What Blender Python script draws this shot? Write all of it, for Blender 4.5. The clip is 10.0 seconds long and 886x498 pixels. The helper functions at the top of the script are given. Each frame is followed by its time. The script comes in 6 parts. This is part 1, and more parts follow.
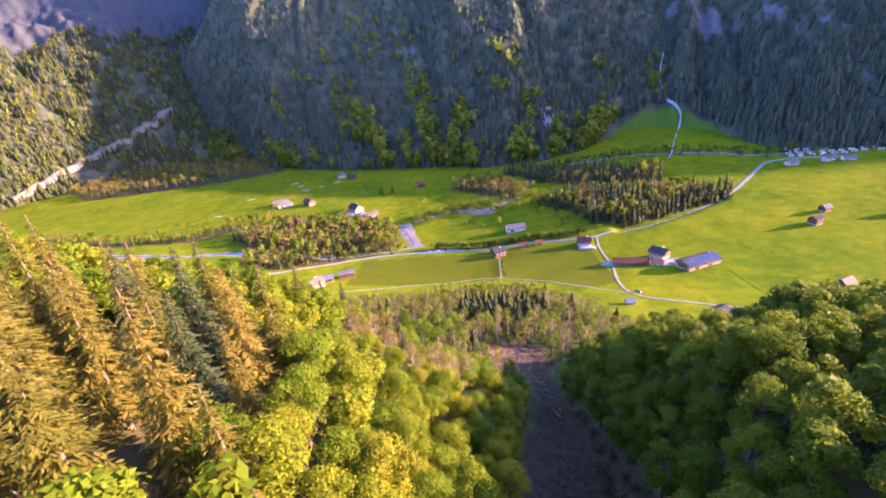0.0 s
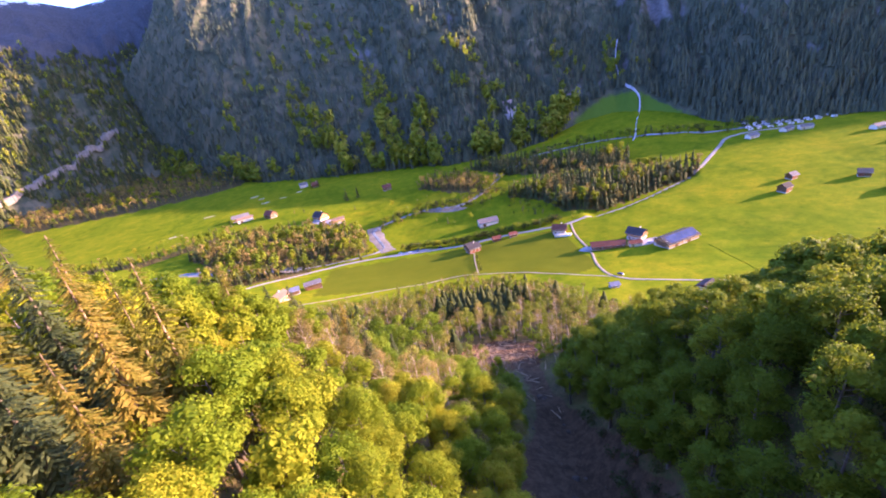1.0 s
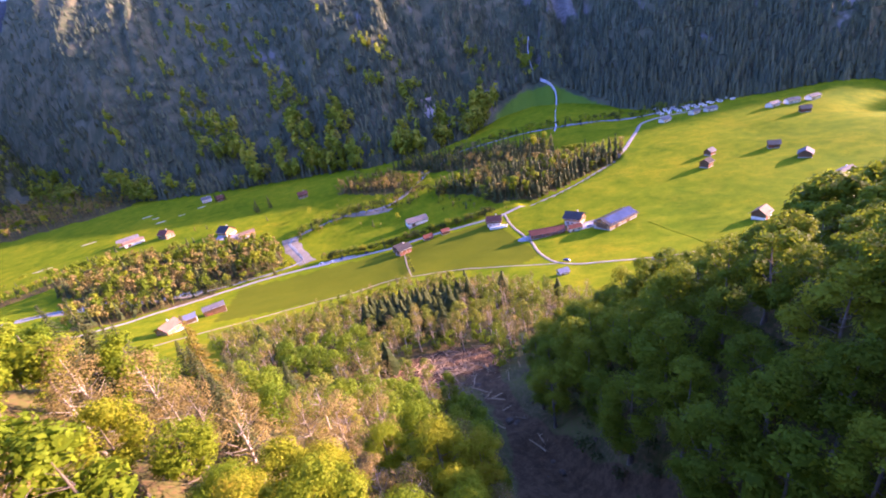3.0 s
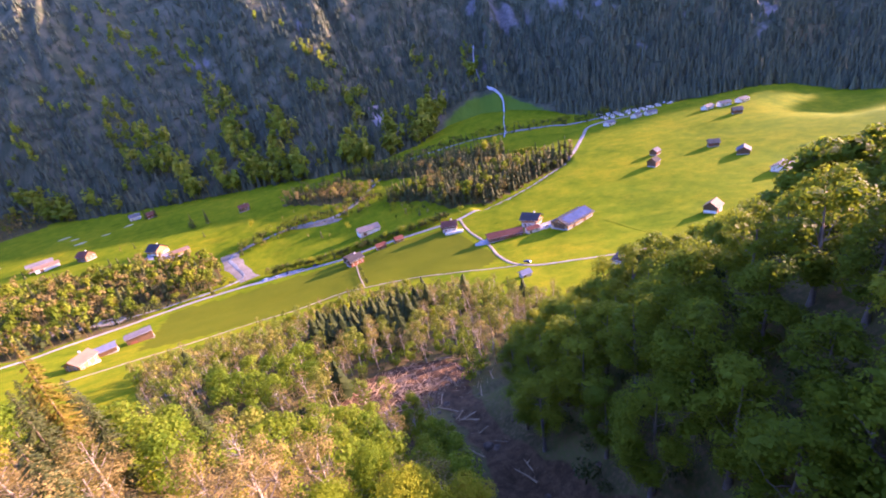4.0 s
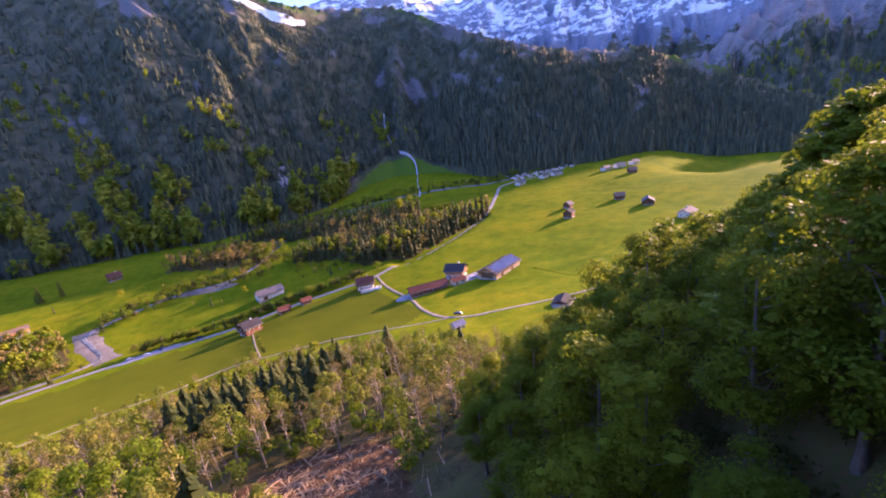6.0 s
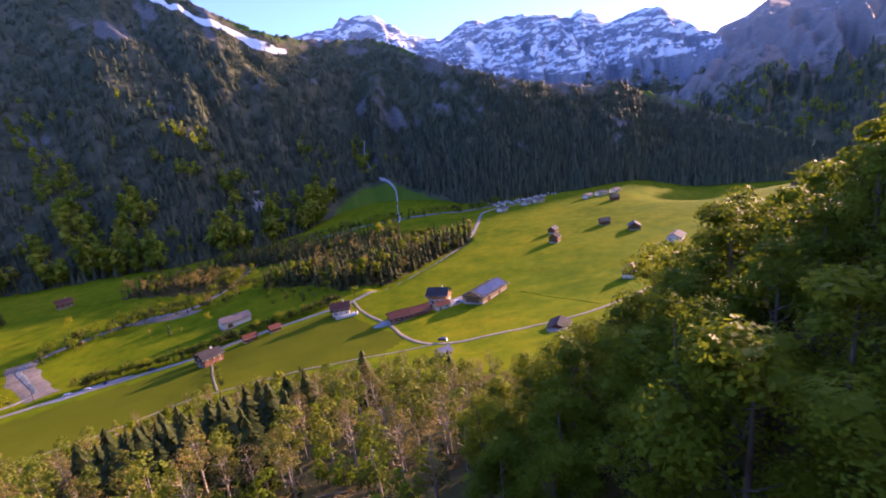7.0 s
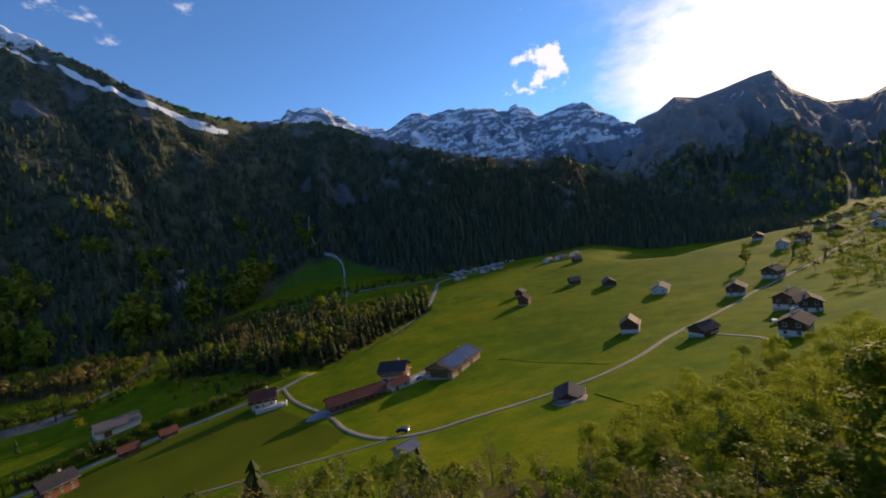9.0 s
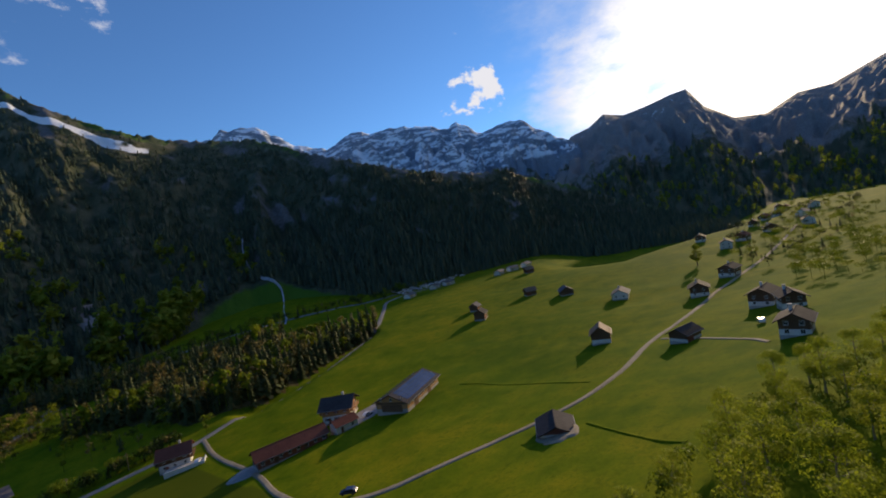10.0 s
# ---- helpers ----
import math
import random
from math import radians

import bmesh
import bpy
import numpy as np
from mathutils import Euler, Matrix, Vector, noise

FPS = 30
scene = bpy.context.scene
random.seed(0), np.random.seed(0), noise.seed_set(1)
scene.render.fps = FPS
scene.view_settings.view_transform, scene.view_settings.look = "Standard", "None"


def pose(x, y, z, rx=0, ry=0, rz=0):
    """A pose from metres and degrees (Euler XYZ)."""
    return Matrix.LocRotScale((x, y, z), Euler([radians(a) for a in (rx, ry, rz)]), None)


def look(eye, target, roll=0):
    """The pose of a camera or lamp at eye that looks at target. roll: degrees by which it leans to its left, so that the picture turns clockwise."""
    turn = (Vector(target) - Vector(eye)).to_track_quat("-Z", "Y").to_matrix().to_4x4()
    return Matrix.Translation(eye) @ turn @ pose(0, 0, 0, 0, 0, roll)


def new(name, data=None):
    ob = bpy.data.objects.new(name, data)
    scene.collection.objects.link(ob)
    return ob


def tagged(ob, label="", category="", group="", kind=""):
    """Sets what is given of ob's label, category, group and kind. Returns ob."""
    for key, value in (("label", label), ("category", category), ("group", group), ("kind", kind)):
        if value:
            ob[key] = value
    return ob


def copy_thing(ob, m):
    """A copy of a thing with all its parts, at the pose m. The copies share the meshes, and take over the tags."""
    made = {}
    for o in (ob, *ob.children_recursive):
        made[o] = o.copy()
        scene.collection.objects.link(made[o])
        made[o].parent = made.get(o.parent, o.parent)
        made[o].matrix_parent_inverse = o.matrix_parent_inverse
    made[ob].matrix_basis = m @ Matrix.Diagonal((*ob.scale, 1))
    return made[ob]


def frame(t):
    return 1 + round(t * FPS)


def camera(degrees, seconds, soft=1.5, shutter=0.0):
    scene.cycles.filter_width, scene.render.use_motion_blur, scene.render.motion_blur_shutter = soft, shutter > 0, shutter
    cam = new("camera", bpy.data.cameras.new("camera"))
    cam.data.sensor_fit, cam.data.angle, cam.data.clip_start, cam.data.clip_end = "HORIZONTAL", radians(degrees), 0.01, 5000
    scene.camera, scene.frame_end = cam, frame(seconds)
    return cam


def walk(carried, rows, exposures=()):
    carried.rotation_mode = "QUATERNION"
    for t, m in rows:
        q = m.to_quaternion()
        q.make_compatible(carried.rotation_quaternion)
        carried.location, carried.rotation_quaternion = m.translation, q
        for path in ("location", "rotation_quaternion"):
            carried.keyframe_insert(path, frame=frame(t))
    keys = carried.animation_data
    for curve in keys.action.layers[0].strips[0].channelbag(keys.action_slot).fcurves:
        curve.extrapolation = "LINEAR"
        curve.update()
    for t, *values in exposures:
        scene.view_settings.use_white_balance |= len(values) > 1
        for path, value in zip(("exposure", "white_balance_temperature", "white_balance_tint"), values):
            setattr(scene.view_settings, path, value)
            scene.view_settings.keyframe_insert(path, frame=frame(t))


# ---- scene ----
cam = camera(91.0, 10.0, soft=1.9, shutter=0.15)
PATH = [
    (0, (1.30, -16.32, 162.92), (-4.95, 29.00, 142.75), -6.46),
    (0.5, (0.57, -8.43, 156.57), (-4.09, 37.08, 136.39), -8.45),
    (1, (0.04, 0.04, 150.04), (-3.14, 45.71, 129.95), -9.84),
    (1.5, (-0.46, 8.88, 143.56), (-1.91, 54.67, 123.54), -10.59),
    (2, (-0.72, 17.34, 137.78), (-0.33, 63.12, 117.68), -10.96),
    (2.5, (-0.80, 26.06, 131.73), (1.77, 71.71, 111.50), -10.88),
    (4, (-0.53, 48.10, 116.39), (9.74, 92.76, 96.39), -10.42),
    (4.5, (0.03, 55.89, 110.43), (13.67, 100.13, 91.54), -10.28),
    (5, (0.87, 62.48, 105.22), (17.28, 106.37, 87.78), -9.84),
    (5.5, (2.02, 69.35, 99.85), (20.99, 112.82, 84.04), -9.07),
    (6, (3.52, 76.88, 93.96), (24.75, 119.95, 80.03), -8.01),
    (7.5, (12.07, 103.31, 77.18), (37.56, 145.41, 68.37), -6.82),
    (8, (17.51, 114.85, 70.08), (44.53, 156.44, 63.69), -7.22),
    (8.5, (22.99, 126.02, 64.76), (51.59, 166.83, 60.75), -7.46),
    (9, (29.86, 137.70, 60.56), (60.27, 177.34, 58.61), -8.10),
    (9.5, (36.54, 148.88, 56.17), (69.11, 186.81, 55.63), -9.00),
    (10, (45.16, 159.02, 56.27), (80.39, 194.49, 55.44), -10.54),
]
EXPOSURES = [(0, 3.0, 6200, 54), (2.5, 3.0, 6200, 57), (4.5, 3.05, 6400, 62), (6.0, 2.45, 6550, 58), (7.5, 1.75, 6750, 47), (9.0, 0.5, 6600, 15), (10.0, 0.25, 6500, 12)]
walk(cam, [(t, look(eye, target, roll)) for t, eye, target, roll in PATH], EXPOSURES)

# ---- world and sun: a low evening sun up the valley ----
SUN_AZ, SUN_EL = 82.0, 13.8
world = bpy.data.worlds.new("world")
scene.world = world
world.use_nodes = True
wn = world.node_tree
wn.nodes.clear()
sky = wn.nodes.new("ShaderNodeTexSky")
sky.sky_type = "NISHITA"
sky.sun_disc = False
sky.sun_elevation, sky.sun_rotation = radians(SUN_EL), radians(SUN_AZ)
sky.altitude, sky.air_density, sky.dust_density, sky.ozone_density = 3000, 1.35, 0.0, 6.0
bg = wn.nodes.new("ShaderNodeBackground")
bg.inputs["Strength"].default_value = 0.15
wout = wn.nodes.new("ShaderNodeOutputWorld")
# thin evening clouds, brightest round the sun
wdir = wn.nodes.new("ShaderNodeTexCoord").outputs["Generated"]


def wmath(op, a, b=0.0, c=0.0):
    n = wn.nodes.new("ShaderNodeMath")
    n.operation = op
    for sock, v in zip(n.inputs, (a, b, c)):
        if isinstance(v, (int, float)):
            sock.default_value = v
        else:
            wn.links.new(v, sock)
    return n.outputs[0]


def wnoise(scale, detail, squash):
    mp = wn.nodes.new("ShaderNodeMapping")
    mp.inputs["Scale"].default_value = (1, 1, squash)
    wn.links.new(wdir, mp.inputs[0])
    n = wn.nodes.new("ShaderNodeTexNoise")
    n.inputs["Scale"].default_value, n.inputs["Detail"].default_value, n.inputs["Roughness"].default_value = scale, detail, 0.62
    wn.links.new(mp.outputs[0], n.inputs["Vector"])
    return n.outputs["Fac"]


def near(az, el):
    n = wn.nodes.new("ShaderNodeVectorMath")
    n.operation = "DOT_PRODUCT"
    wn.links.new(wdir, n.inputs[0])
    n.inputs[1].default_value = (math.sin(radians(az)) * math.cos(radians(el)), math.cos(radians(az)) * math.cos(radians(el)), math.sin(radians(el)))
    return n.outputs["Value"]


def wstep(v, low, high):
    n = wn.nodes.new("ShaderNodeMapRange")
    n.interpolation_type = "SMOOTHSTEP"
    wn.links.new(v, n.inputs[0])
    n.inputs[1].default_value, n.inputs[2].default_value = low, high
    return n.outputs[0]


ragged = wmath("MULTIPLY", wmath("SUBTRACT", wnoise(5.0, 7, 2.2), 0.5), 1.3)
veil = wstep(wmath("ADD", wstep(near(97, 16), 0.66, 1.0), wmath("MULTIPLY", ragged, 0.8)), 0.12, 1.1)
veil = wmath("POWER", veil, 1.7)
band = wstep(wmath("ADD", wstep(near(70, 14), 0.965, 0.999), wmath("MULTIPLY", ragged, 1.2)), 0.35, 1.15)
puff = wstep(wmath("ADD", wmath("MULTIPLY", wstep(near(52.5, 17.6), 0.9955, 0.9998), 0.40), wmath("MULTIPLY", wmath("SUBTRACT", wnoise(16.0, 6, 1.4), 0.5), 1.6)), 0.30, 0.46)
wisp = wstep(wmath("ADD", wmath("MULTIPLY", wstep(near(4, 30), 0.982, 0.998), 0.30), wmath("MULTIPLY", wmath("SUBTRACT", wnoise(13.0, 6, 1.6), 0.5), 1.5)), 0.32, 0.55)
cloud = wmath("MAXIMUM", wmath("MAXIMUM", veil, band), wmath("MAXIMUM", puff, wmath("MULTIPLY", wisp, 0.7)))
tinge = wn.nodes.new("ShaderNodeMix")
tinge.data_type = "RGBA"
tinge.inputs[6].default_value, tinge.inputs[7].default_value = (4.6, 4.6, 4.8, 1), (12.0, 10.8, 9.2, 1)
wn.links.new(wstep(near(SUN_AZ, 8), 0.93, 0.999), tinge.inputs[0])
clouds = wn.nodes.new("ShaderNodeMix")
clouds.data_type = "RGBA"
wn.links.new(cloud, clouds.inputs[0])
wn.links.new(sky.outputs[0], clouds.inputs[6])
wn.links.new(tinge.outputs[2], clouds.inputs[7])
wn.links.new(clouds.outputs[2], bg.inputs[0])
wn.links.new(bg.outputs[0], wout.inputs[0])
sun_lamp = bpy.data.lights.new("sun", "SUN")
sun_lamp.energy, sun_lamp.angle, sun_lamp.color = 3.6, radians(0.53), (1.0, 0.76, 0.46)
sun_way = Vector((math.sin(radians(SUN_AZ)) * math.cos(radians(SUN_EL)), math.cos(radians(SUN_AZ)) * math.cos(radians(SUN_EL)), math.sin(radians(SUN_EL))))
sun_ob = new("sun", sun_lamp)
sun_ob.matrix_world = look(sun_way * 400, (0, 0, 0))

# ---- small tools ----
def mesh_np(name, verts, faces, mats=(), smooth_faces=False, tint=None, slots=None):
    """A mesh from arrays: verts (n, 3), faces (m, 3 or 4)."""
    verts, faces = np.asarray(verts, np.float32), np.asarray(faces, np.int32)
    me = bpy.data.meshes.new(name)
    m, k = faces.shape
    me.vertices.add(len(verts))
    me.vertices.foreach_set("co", verts.ravel())
    me.loops.add(m * k)
    me.loops.foreach_set("vertex_index", faces.ravel())
    me.polygons.add(m)
    me.polygons.foreach_set("loop_start", np.arange(0, m * k, k, dtype=np.int32))
    me.polygons.foreach_set("loop_total", np.full(m, k, np.int32))
    for mt in mats:
        me.materials.append(mt)
    if slots is not None:
        me.polygons.foreach_set("material_index", np.asarray(slots, np.int32))
    if smooth_faces:
        me.polygons.foreach_set("use_smooth", np.ones(m, bool))
    me.update(calc_edges=True)
    if tint is not None:
        me.attributes.new("tint", "FLOAT", "POINT").data.foreach_set("value", np.asarray(tint, np.float32))
    return me


def part(name, bm, material, parent, label=""):
    """Links a bmesh or a mesh as one object under a thing or a part."""
    if isinstance(bm, bmesh.types.BMesh):
        me = bpy.data.meshes.new(name)
        bm.to_mesh(me)
        bm.free()
    else:
        me = bm
    if material is not None and not me.materials:
        me.materials.append(material)
    ob = new(name, me)
    ob.parent = parent
    if label:
        tagged(ob, label)
    return ob


def box(bm, x0, x1, y0, y1, z0, z1, bevel=0.0):
    """Adds a box, with bevelled edges if wanted."""
    made = bmesh.ops.create_cube(bm, size=1, matrix=Matrix.Translation(((x0 + x1) / 2, (y0 + y1) / 2, (z0 + z1) / 2)) @ Matrix.Diagonal((x1 - x0, y1 - y0, z1 - z0, 1)))
    if bevel:
        edges = list({e for v in made["verts"] for e in v.link_edges})
        bmesh.ops.bevel(bm, geom=edges, offset=bevel, segments=1, affect="EDGES")
    return bm


def prism(bm, outline, y0, y1):
    """Adds a solid whose outline lies in the xz plane, from y0 to y1."""
    a = [bm.verts.new((x, y0, z)) for x, z in outline]
    b = [bm.verts.new((x, y1, z)) for x, z in outline]
    bm.faces.new(a)
    bm.faces.new(b[::-1])
    for i in range(len(a)):
        j = (i + 1) % len(a)
        bm.faces.new((a[j], a[i], b[i], b[j]))
    bmesh.ops.recalc_face_normals(bm, faces=bm.faces)
    return bm


def tube(points, radii, sides=6):
    """Verts and quad faces of a tapered tube along points."""
    points, radii = np.asarray(points, float), np.asarray(radii, float)
    ways = np.gradient(points, axis=0)
    ways /= np.linalg.norm(ways, axis=1, keepdims=True) + 1e-9
    side = np.cross(ways, [0.31, 0.77, 0.12])
    side /= np.linalg.norm(side, axis=1, keepdims=True) + 1e-9
    up = np.cross(side, ways)
    a = np.linspace(0, 2 * np.pi, sides, endpoint=False)
    ring = points[:, None] + radii[:, None, None] * (side[:, None] * np.cos(a)[None, :, None] + up[:, None] * np.sin(a)[None, :, None])
    n = len(points)
    i, j = np.meshgrid(np.arange(n - 1), np.arange(sides), indexing="ij")
    k = (j + 1) % sides
    faces = np.stack([i * sides + j, i * sides + k, (i + 1) * sides + k, (i + 1) * sides + j], -1).reshape(-1, 4)
    return ring.reshape(-1, 3), faces


def join(pieces):
    """Joins (verts, faces) pairs."""
    v, f, at = [], [], 0
    for a, b in pieces:
        v.append(a)
        f.append(np.asarray(b) + at)
        at += len(a)
    return np.concatenate(v), np.concatenate(f)


def fbm(x, y, octaves=4, seed=0):
    """Smooth value noise of several scales, about -1 to 1."""
    total, amp, x, y = 0, 1.0, np.asarray(x, float), np.asarray(y, float)
    for o in range(octaves):
        ix, iy = np.floor(x), np.floor(y)
        fx, fy = x - ix, y - iy
        fx, fy = fx * fx * (3 - 2 * fx), fy * fy * (3 - 2 * fy)

        def corner(a, b):
            h = np.sin(a * 127.1 + b * 311.7 + (seed + o) * 74.7) * 43758.5453
            return (h - np.floor(h)) * 2 - 1

        low = corner(ix, iy) * (1 - fx) + corner(ix + 1, iy) * fx
        high = corner(ix, iy + 1) * (1 - fx) + corner(ix + 1, iy + 1) * fx
        total = total + amp * (low * (1 - fy) + high * fy)
        amp, x, y = amp * 0.5, x * 2.03 + 17.3, y * 2.03 - 9.1
    return total / 1.6


def spline(points, step):
    """A smooth line through plan points, at even steps."""
    p = np.asarray(points, float)
    p = np.concatenate([[2 * p[0] - p[1]], p, [2 * p[-1] - p[-2]]])
    out = []
    for i in range(1, len(p) - 2):
        n = max(2, int(np.linalg.norm(p[i + 1] - p[i]) / step))
        k = np.linspace(0, 1, n, endpoint=False)[:, None]
        a, b, c, d = p[i - 1], p[i], p[i + 1], p[i + 2]
        out.append(0.5 * (2 * b + (c - a) * k + (2 * a - 5 * b + 4 * c - d) * k**2 + (3 * b - a - 3 * c + d) * k**3))
    return np.concatenate(out + [p[-2:-1]])


def from_line(points, x, y):
    """Distance in plan from a line of points."""
    p = np.asarray(points, float)
    best = np.full(np.shape(x), 1e9)
    for a, b in zip(p[:-1], p[1:]):
        d = b - a
        k = np.clip(((x - a[0]) * d[0] + (y - a[1]) * d[1]) / (d @ d), 0, 1)
        best = np.minimum(best, np.hypot(x - a[0] - k * d[0], y - a[1] - k * d[1]))
    return best


def inside(poly, x, y):
    """Whether plan points lie in a polygon."""
    p = np.asarray(poly, float)
    hit = np.zeros(np.shape(x), bool)
    for (ax, ay), (bx, by) in zip(p, np.roll(p, -1, axis=0)):
        with np.errstate(divide="ignore", invalid="ignore"):
            hit ^= ((ay > y) != (by > y)) & (x < (bx - ax) * (y - ay) / (by - ay + 1e-12) + ax)
    return hit


# ---- materials ----
def material(name):
    m = bpy.data.materials.new(name)
    m.use_nodes = True
    nt = m.node_tree
    nt.nodes.clear()
    out = nt.nodes.new("ShaderNodeOutputMaterial")
    return m, nt, out


def node(nt, kind, **sets):
    n = nt.nodes.new(kind)
    for k, v in sets.items():
        key = int(k[1:]) if k[0] == "i" and k[1:].isdigit() else k
        n.inputs[key].default_value = v
    return n


def noise_tex(nt, scale, detail=4, rough=0.6, coord=None):
    n = node(nt, "ShaderNodeTexNoise", Scale=scale, Detail=detail, Roughness=rough)
    if coord is not None:
        nt.links.new(coord, n.inputs["Vector"])
    return n.outputs["Fac"]


def ramp(nt, fac, stops):
    r = nt.nodes.new("ShaderNodeValToRGB")
    els = r.color_ramp.elements
    while len(els) < len(stops):
        els.new(0.5)
    for e, (pos, col) in zip(els, stops):
        e.position, e.color = pos, (*col, 1)
    nt.links.new(fac, r.inputs[0])
    return r.outputs[0]


def mixc(nt, fac, a, b, how="MIX"):
    m = nt.nodes.new("ShaderNodeMix")
    m.data_type, m.blend_type = "RGBA", how
    for sock, v in ((m.inputs[0], fac), (m.inputs[6], a), (m.inputs[7], b)):
        if isinstance(v, (int, float)):
            sock.default_value = v
        elif isinstance(v, tuple):
            sock.default_value = (*v, 1)
        else:
            nt.links.new(v, sock)
    return m.outputs[2]


def maths(nt, op, a, b=0.0, clamp=False):
    m = nt.nodes.new("ShaderNodeMath")
    m.operation, m.use_clamp = op, clamp
    for sock, v in zip(m.inputs, (a, b)):
        if isinstance(v, (int, float)):
            sock.default_value = v
        else:
            nt.links.new(v, sock)
    return m.outputs[0]


def step_of(nt, value, low, high):
    m = nt.nodes.new("ShaderNodeMapRange")
    m.interpolation_type = "SMOOTHSTEP"
    nt.links.new(value, m.inputs[0])
    m.inputs[1].default_value, m.inputs[2].default_value = low, high
    return m.outputs[0]


def finish(nt, out, colour, rough=0.8, bump=None, bump_size=0.1, metal=0.0, spec=0.3):
    p = nt.nodes.new("ShaderNodeBsdfPrincipled")
    if isinstance(colour, tuple):
        p.inputs["Base Color"].default_value = (*colour, 1)
    else:
        nt.links.new(colour, p.inputs["Base Color"])
    if isinstance(rough, (int, float)):
        p.inputs["Roughness"].default_value = rough
    else:
        nt.links.new(rough, p.inputs["Roughness"])
    p.inputs["Metallic"].default_value = metal
    p.inputs["Specular IOR Level"].default_value = spec
    if bump is not None:
        b = node(nt, "ShaderNodeBump", Strength=0.7, Distance=bump_size)
        nt.links.new(bump, b.inputs["Height"])
        nt.links.new(b.outputs[0], p.inputs["Normal"])
    nt.links.new(p.outputs[0], out.inputs[0])
    return p


def place(nt):
    return nt.nodes.new("ShaderNodeNewGeometry").outputs["Position"]


def attribute(nt, name):
    a = nt.nodes.new("ShaderNodeAttribute")
    a.attribute_name = name
    return a.outputs["Fac"]


def plain(name, a, b, scale, rough=0.8, bump=0.0, metal=0.0, spec=0.3, stretch=(1, 1, 1), own=True):
    """Two colours mixed by noise at two scales, with fine relief."""
    m, nt, out = material(name)
    tc = nt.nodes.new("ShaderNodeTexCoord")
    mp = nt.nodes.new("ShaderNodeMapping")
    mp.inputs["Scale"].default_value = stretch
    nt.links.new(tc.outputs["Object"], mp.inputs[0])
    n1 = noise_tex(nt, scale, 5, 0.65, mp.outputs[0])
    n2 = noise_tex(nt, scale * 0.13, 3, 0.5, tc.outputs["Object"])
    mixf = step_of(nt, maths(nt, "ADD", maths(nt, "MULTIPLY", n1, 0.6), maths(nt, "MULTIPLY", n2, 0.4)), 0.36, 0.64)
    c = mixc(nt, mixf, a, b)
    if own:
        oi = nt.nodes.new("ShaderNodeObjectInfo")
        c = mixc(nt, maths(nt, "MULTIPLY", oi.outputs["Random"], 0.35), c, tuple(v * 0.6 for v in a))
    finish(nt, out, c, rough, n1 if bump else None, bump, metal, spec)
    return m


def leaves(name, stops, through_part=0.4, rough=0.6, island=0.5):
    """Foliage: colour varies by tree and by clump; light passes through."""
    m, nt, out = material(name)
    oi = nt.nodes.new("ShaderNodeObjectInfo")
    geo = nt.nodes.new("ShaderNodeNewGeometry")
    tint = attribute(nt, "tint")
    own = maths(nt, "FRACT", maths(nt, "ADD", oi.outputs["Random"], tint))
    v = maths(nt, "ADD", maths(nt, "MULTIPLY", own, 1 - island), maths(nt, "MULTIPLY", geo.outputs["Random Per Island"], island))
    c = ramp(nt, v, stops)
    d = node(nt, "ShaderNodeBsdfPrincipled", Roughness=rough)
    d.inputs["Specular IOR Level"].default_value = 0.08
    nt.links.new(c, d.inputs["Base Color"])
    t = nt.nodes.new("ShaderNodeBsdfTranslucent")
    nt.links.new(mixc(nt, 0.35, c, (0.34, 0.40, 0.02)), t.inputs[0])
    mx = node(nt, "ShaderNodeMixShader", Fac=through_part)
    nt.links.new(d.outputs[0], mx.inputs[1])
    nt.links.new(t.outputs[0], mx.inputs[2])
    nt.links.new(mx.outputs[0], out.inputs[0])
    return m


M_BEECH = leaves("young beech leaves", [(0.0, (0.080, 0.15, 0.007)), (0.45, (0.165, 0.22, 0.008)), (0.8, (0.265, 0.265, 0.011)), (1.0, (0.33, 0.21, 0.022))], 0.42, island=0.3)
# Greener copy of the beech leaf, its colour lowered for the flank's shade.
M_GREEN = leaves("greener beech leaves darkened for shade", [(0.0, (0.060, 0.105, 0.008)), (0.55, (0.13, 0.18, 0.011)), (1.0, (0.23, 0.245, 0.016))], 0.40, island=0.3)
# Darker copy of the spruce needles: shade put into the base colour.
M_SHADESPRUCE = leaves("spruce needles darkened for shade", [(0.0, (0.022, 0.036, 0.010)), (1.0, (0.06, 0.072, 0.016))], 0.08)
M_ALDER = leaves("fresh alder leaves", [(0.0, (0.075, 0.15, 0.010)), (0.6, (0.145, 0.22, 0.014)), (1.0, (0.22, 0.255, 0.022))], 0.5)
M_SPRUCE = leaves("spruce needles", [(0.0, (0.038, 0.056, 0.020)), (0.6, (0.068, 0.082, 0.026)), (1.0, (0.14, 0.115, 0.04))], 0.05)
# Light young leaf, its colour raised further to stand for the low backlight.
M_ASH = leaves("young ash leaves brightened for backlight", [(0.0, (0.15, 0.21, 0.015)), (0.5, (0.24, 0.29, 0.022)), (1.0, (0.33, 0.33, 0.04))], 0.62)
# Paler and bluer than the near spruce: distance haze mixed into the needle colour.
M_HAZESPRUCE = leaves("mountain spruce needles paled by haze", [(0.0, (0.050, 0.074, 0.052)), (0.5, (0.085, 0.112, 0.072)), (1.0, (0.135, 0.148, 0.085))], 0.10, island=0.15)
# Leaf colour raised to imitate low sun grazing the far beeches.
M_LITFARLEAF = leaves("mountain beech leaves brightened as if sunlit", [(0.0, (0.12, 0.19, 0.020)), (0.55, (0.23, 0.28, 0.028)), (1.0, (0.36, 0.32, 0.045))], 0.42, island=0.3)
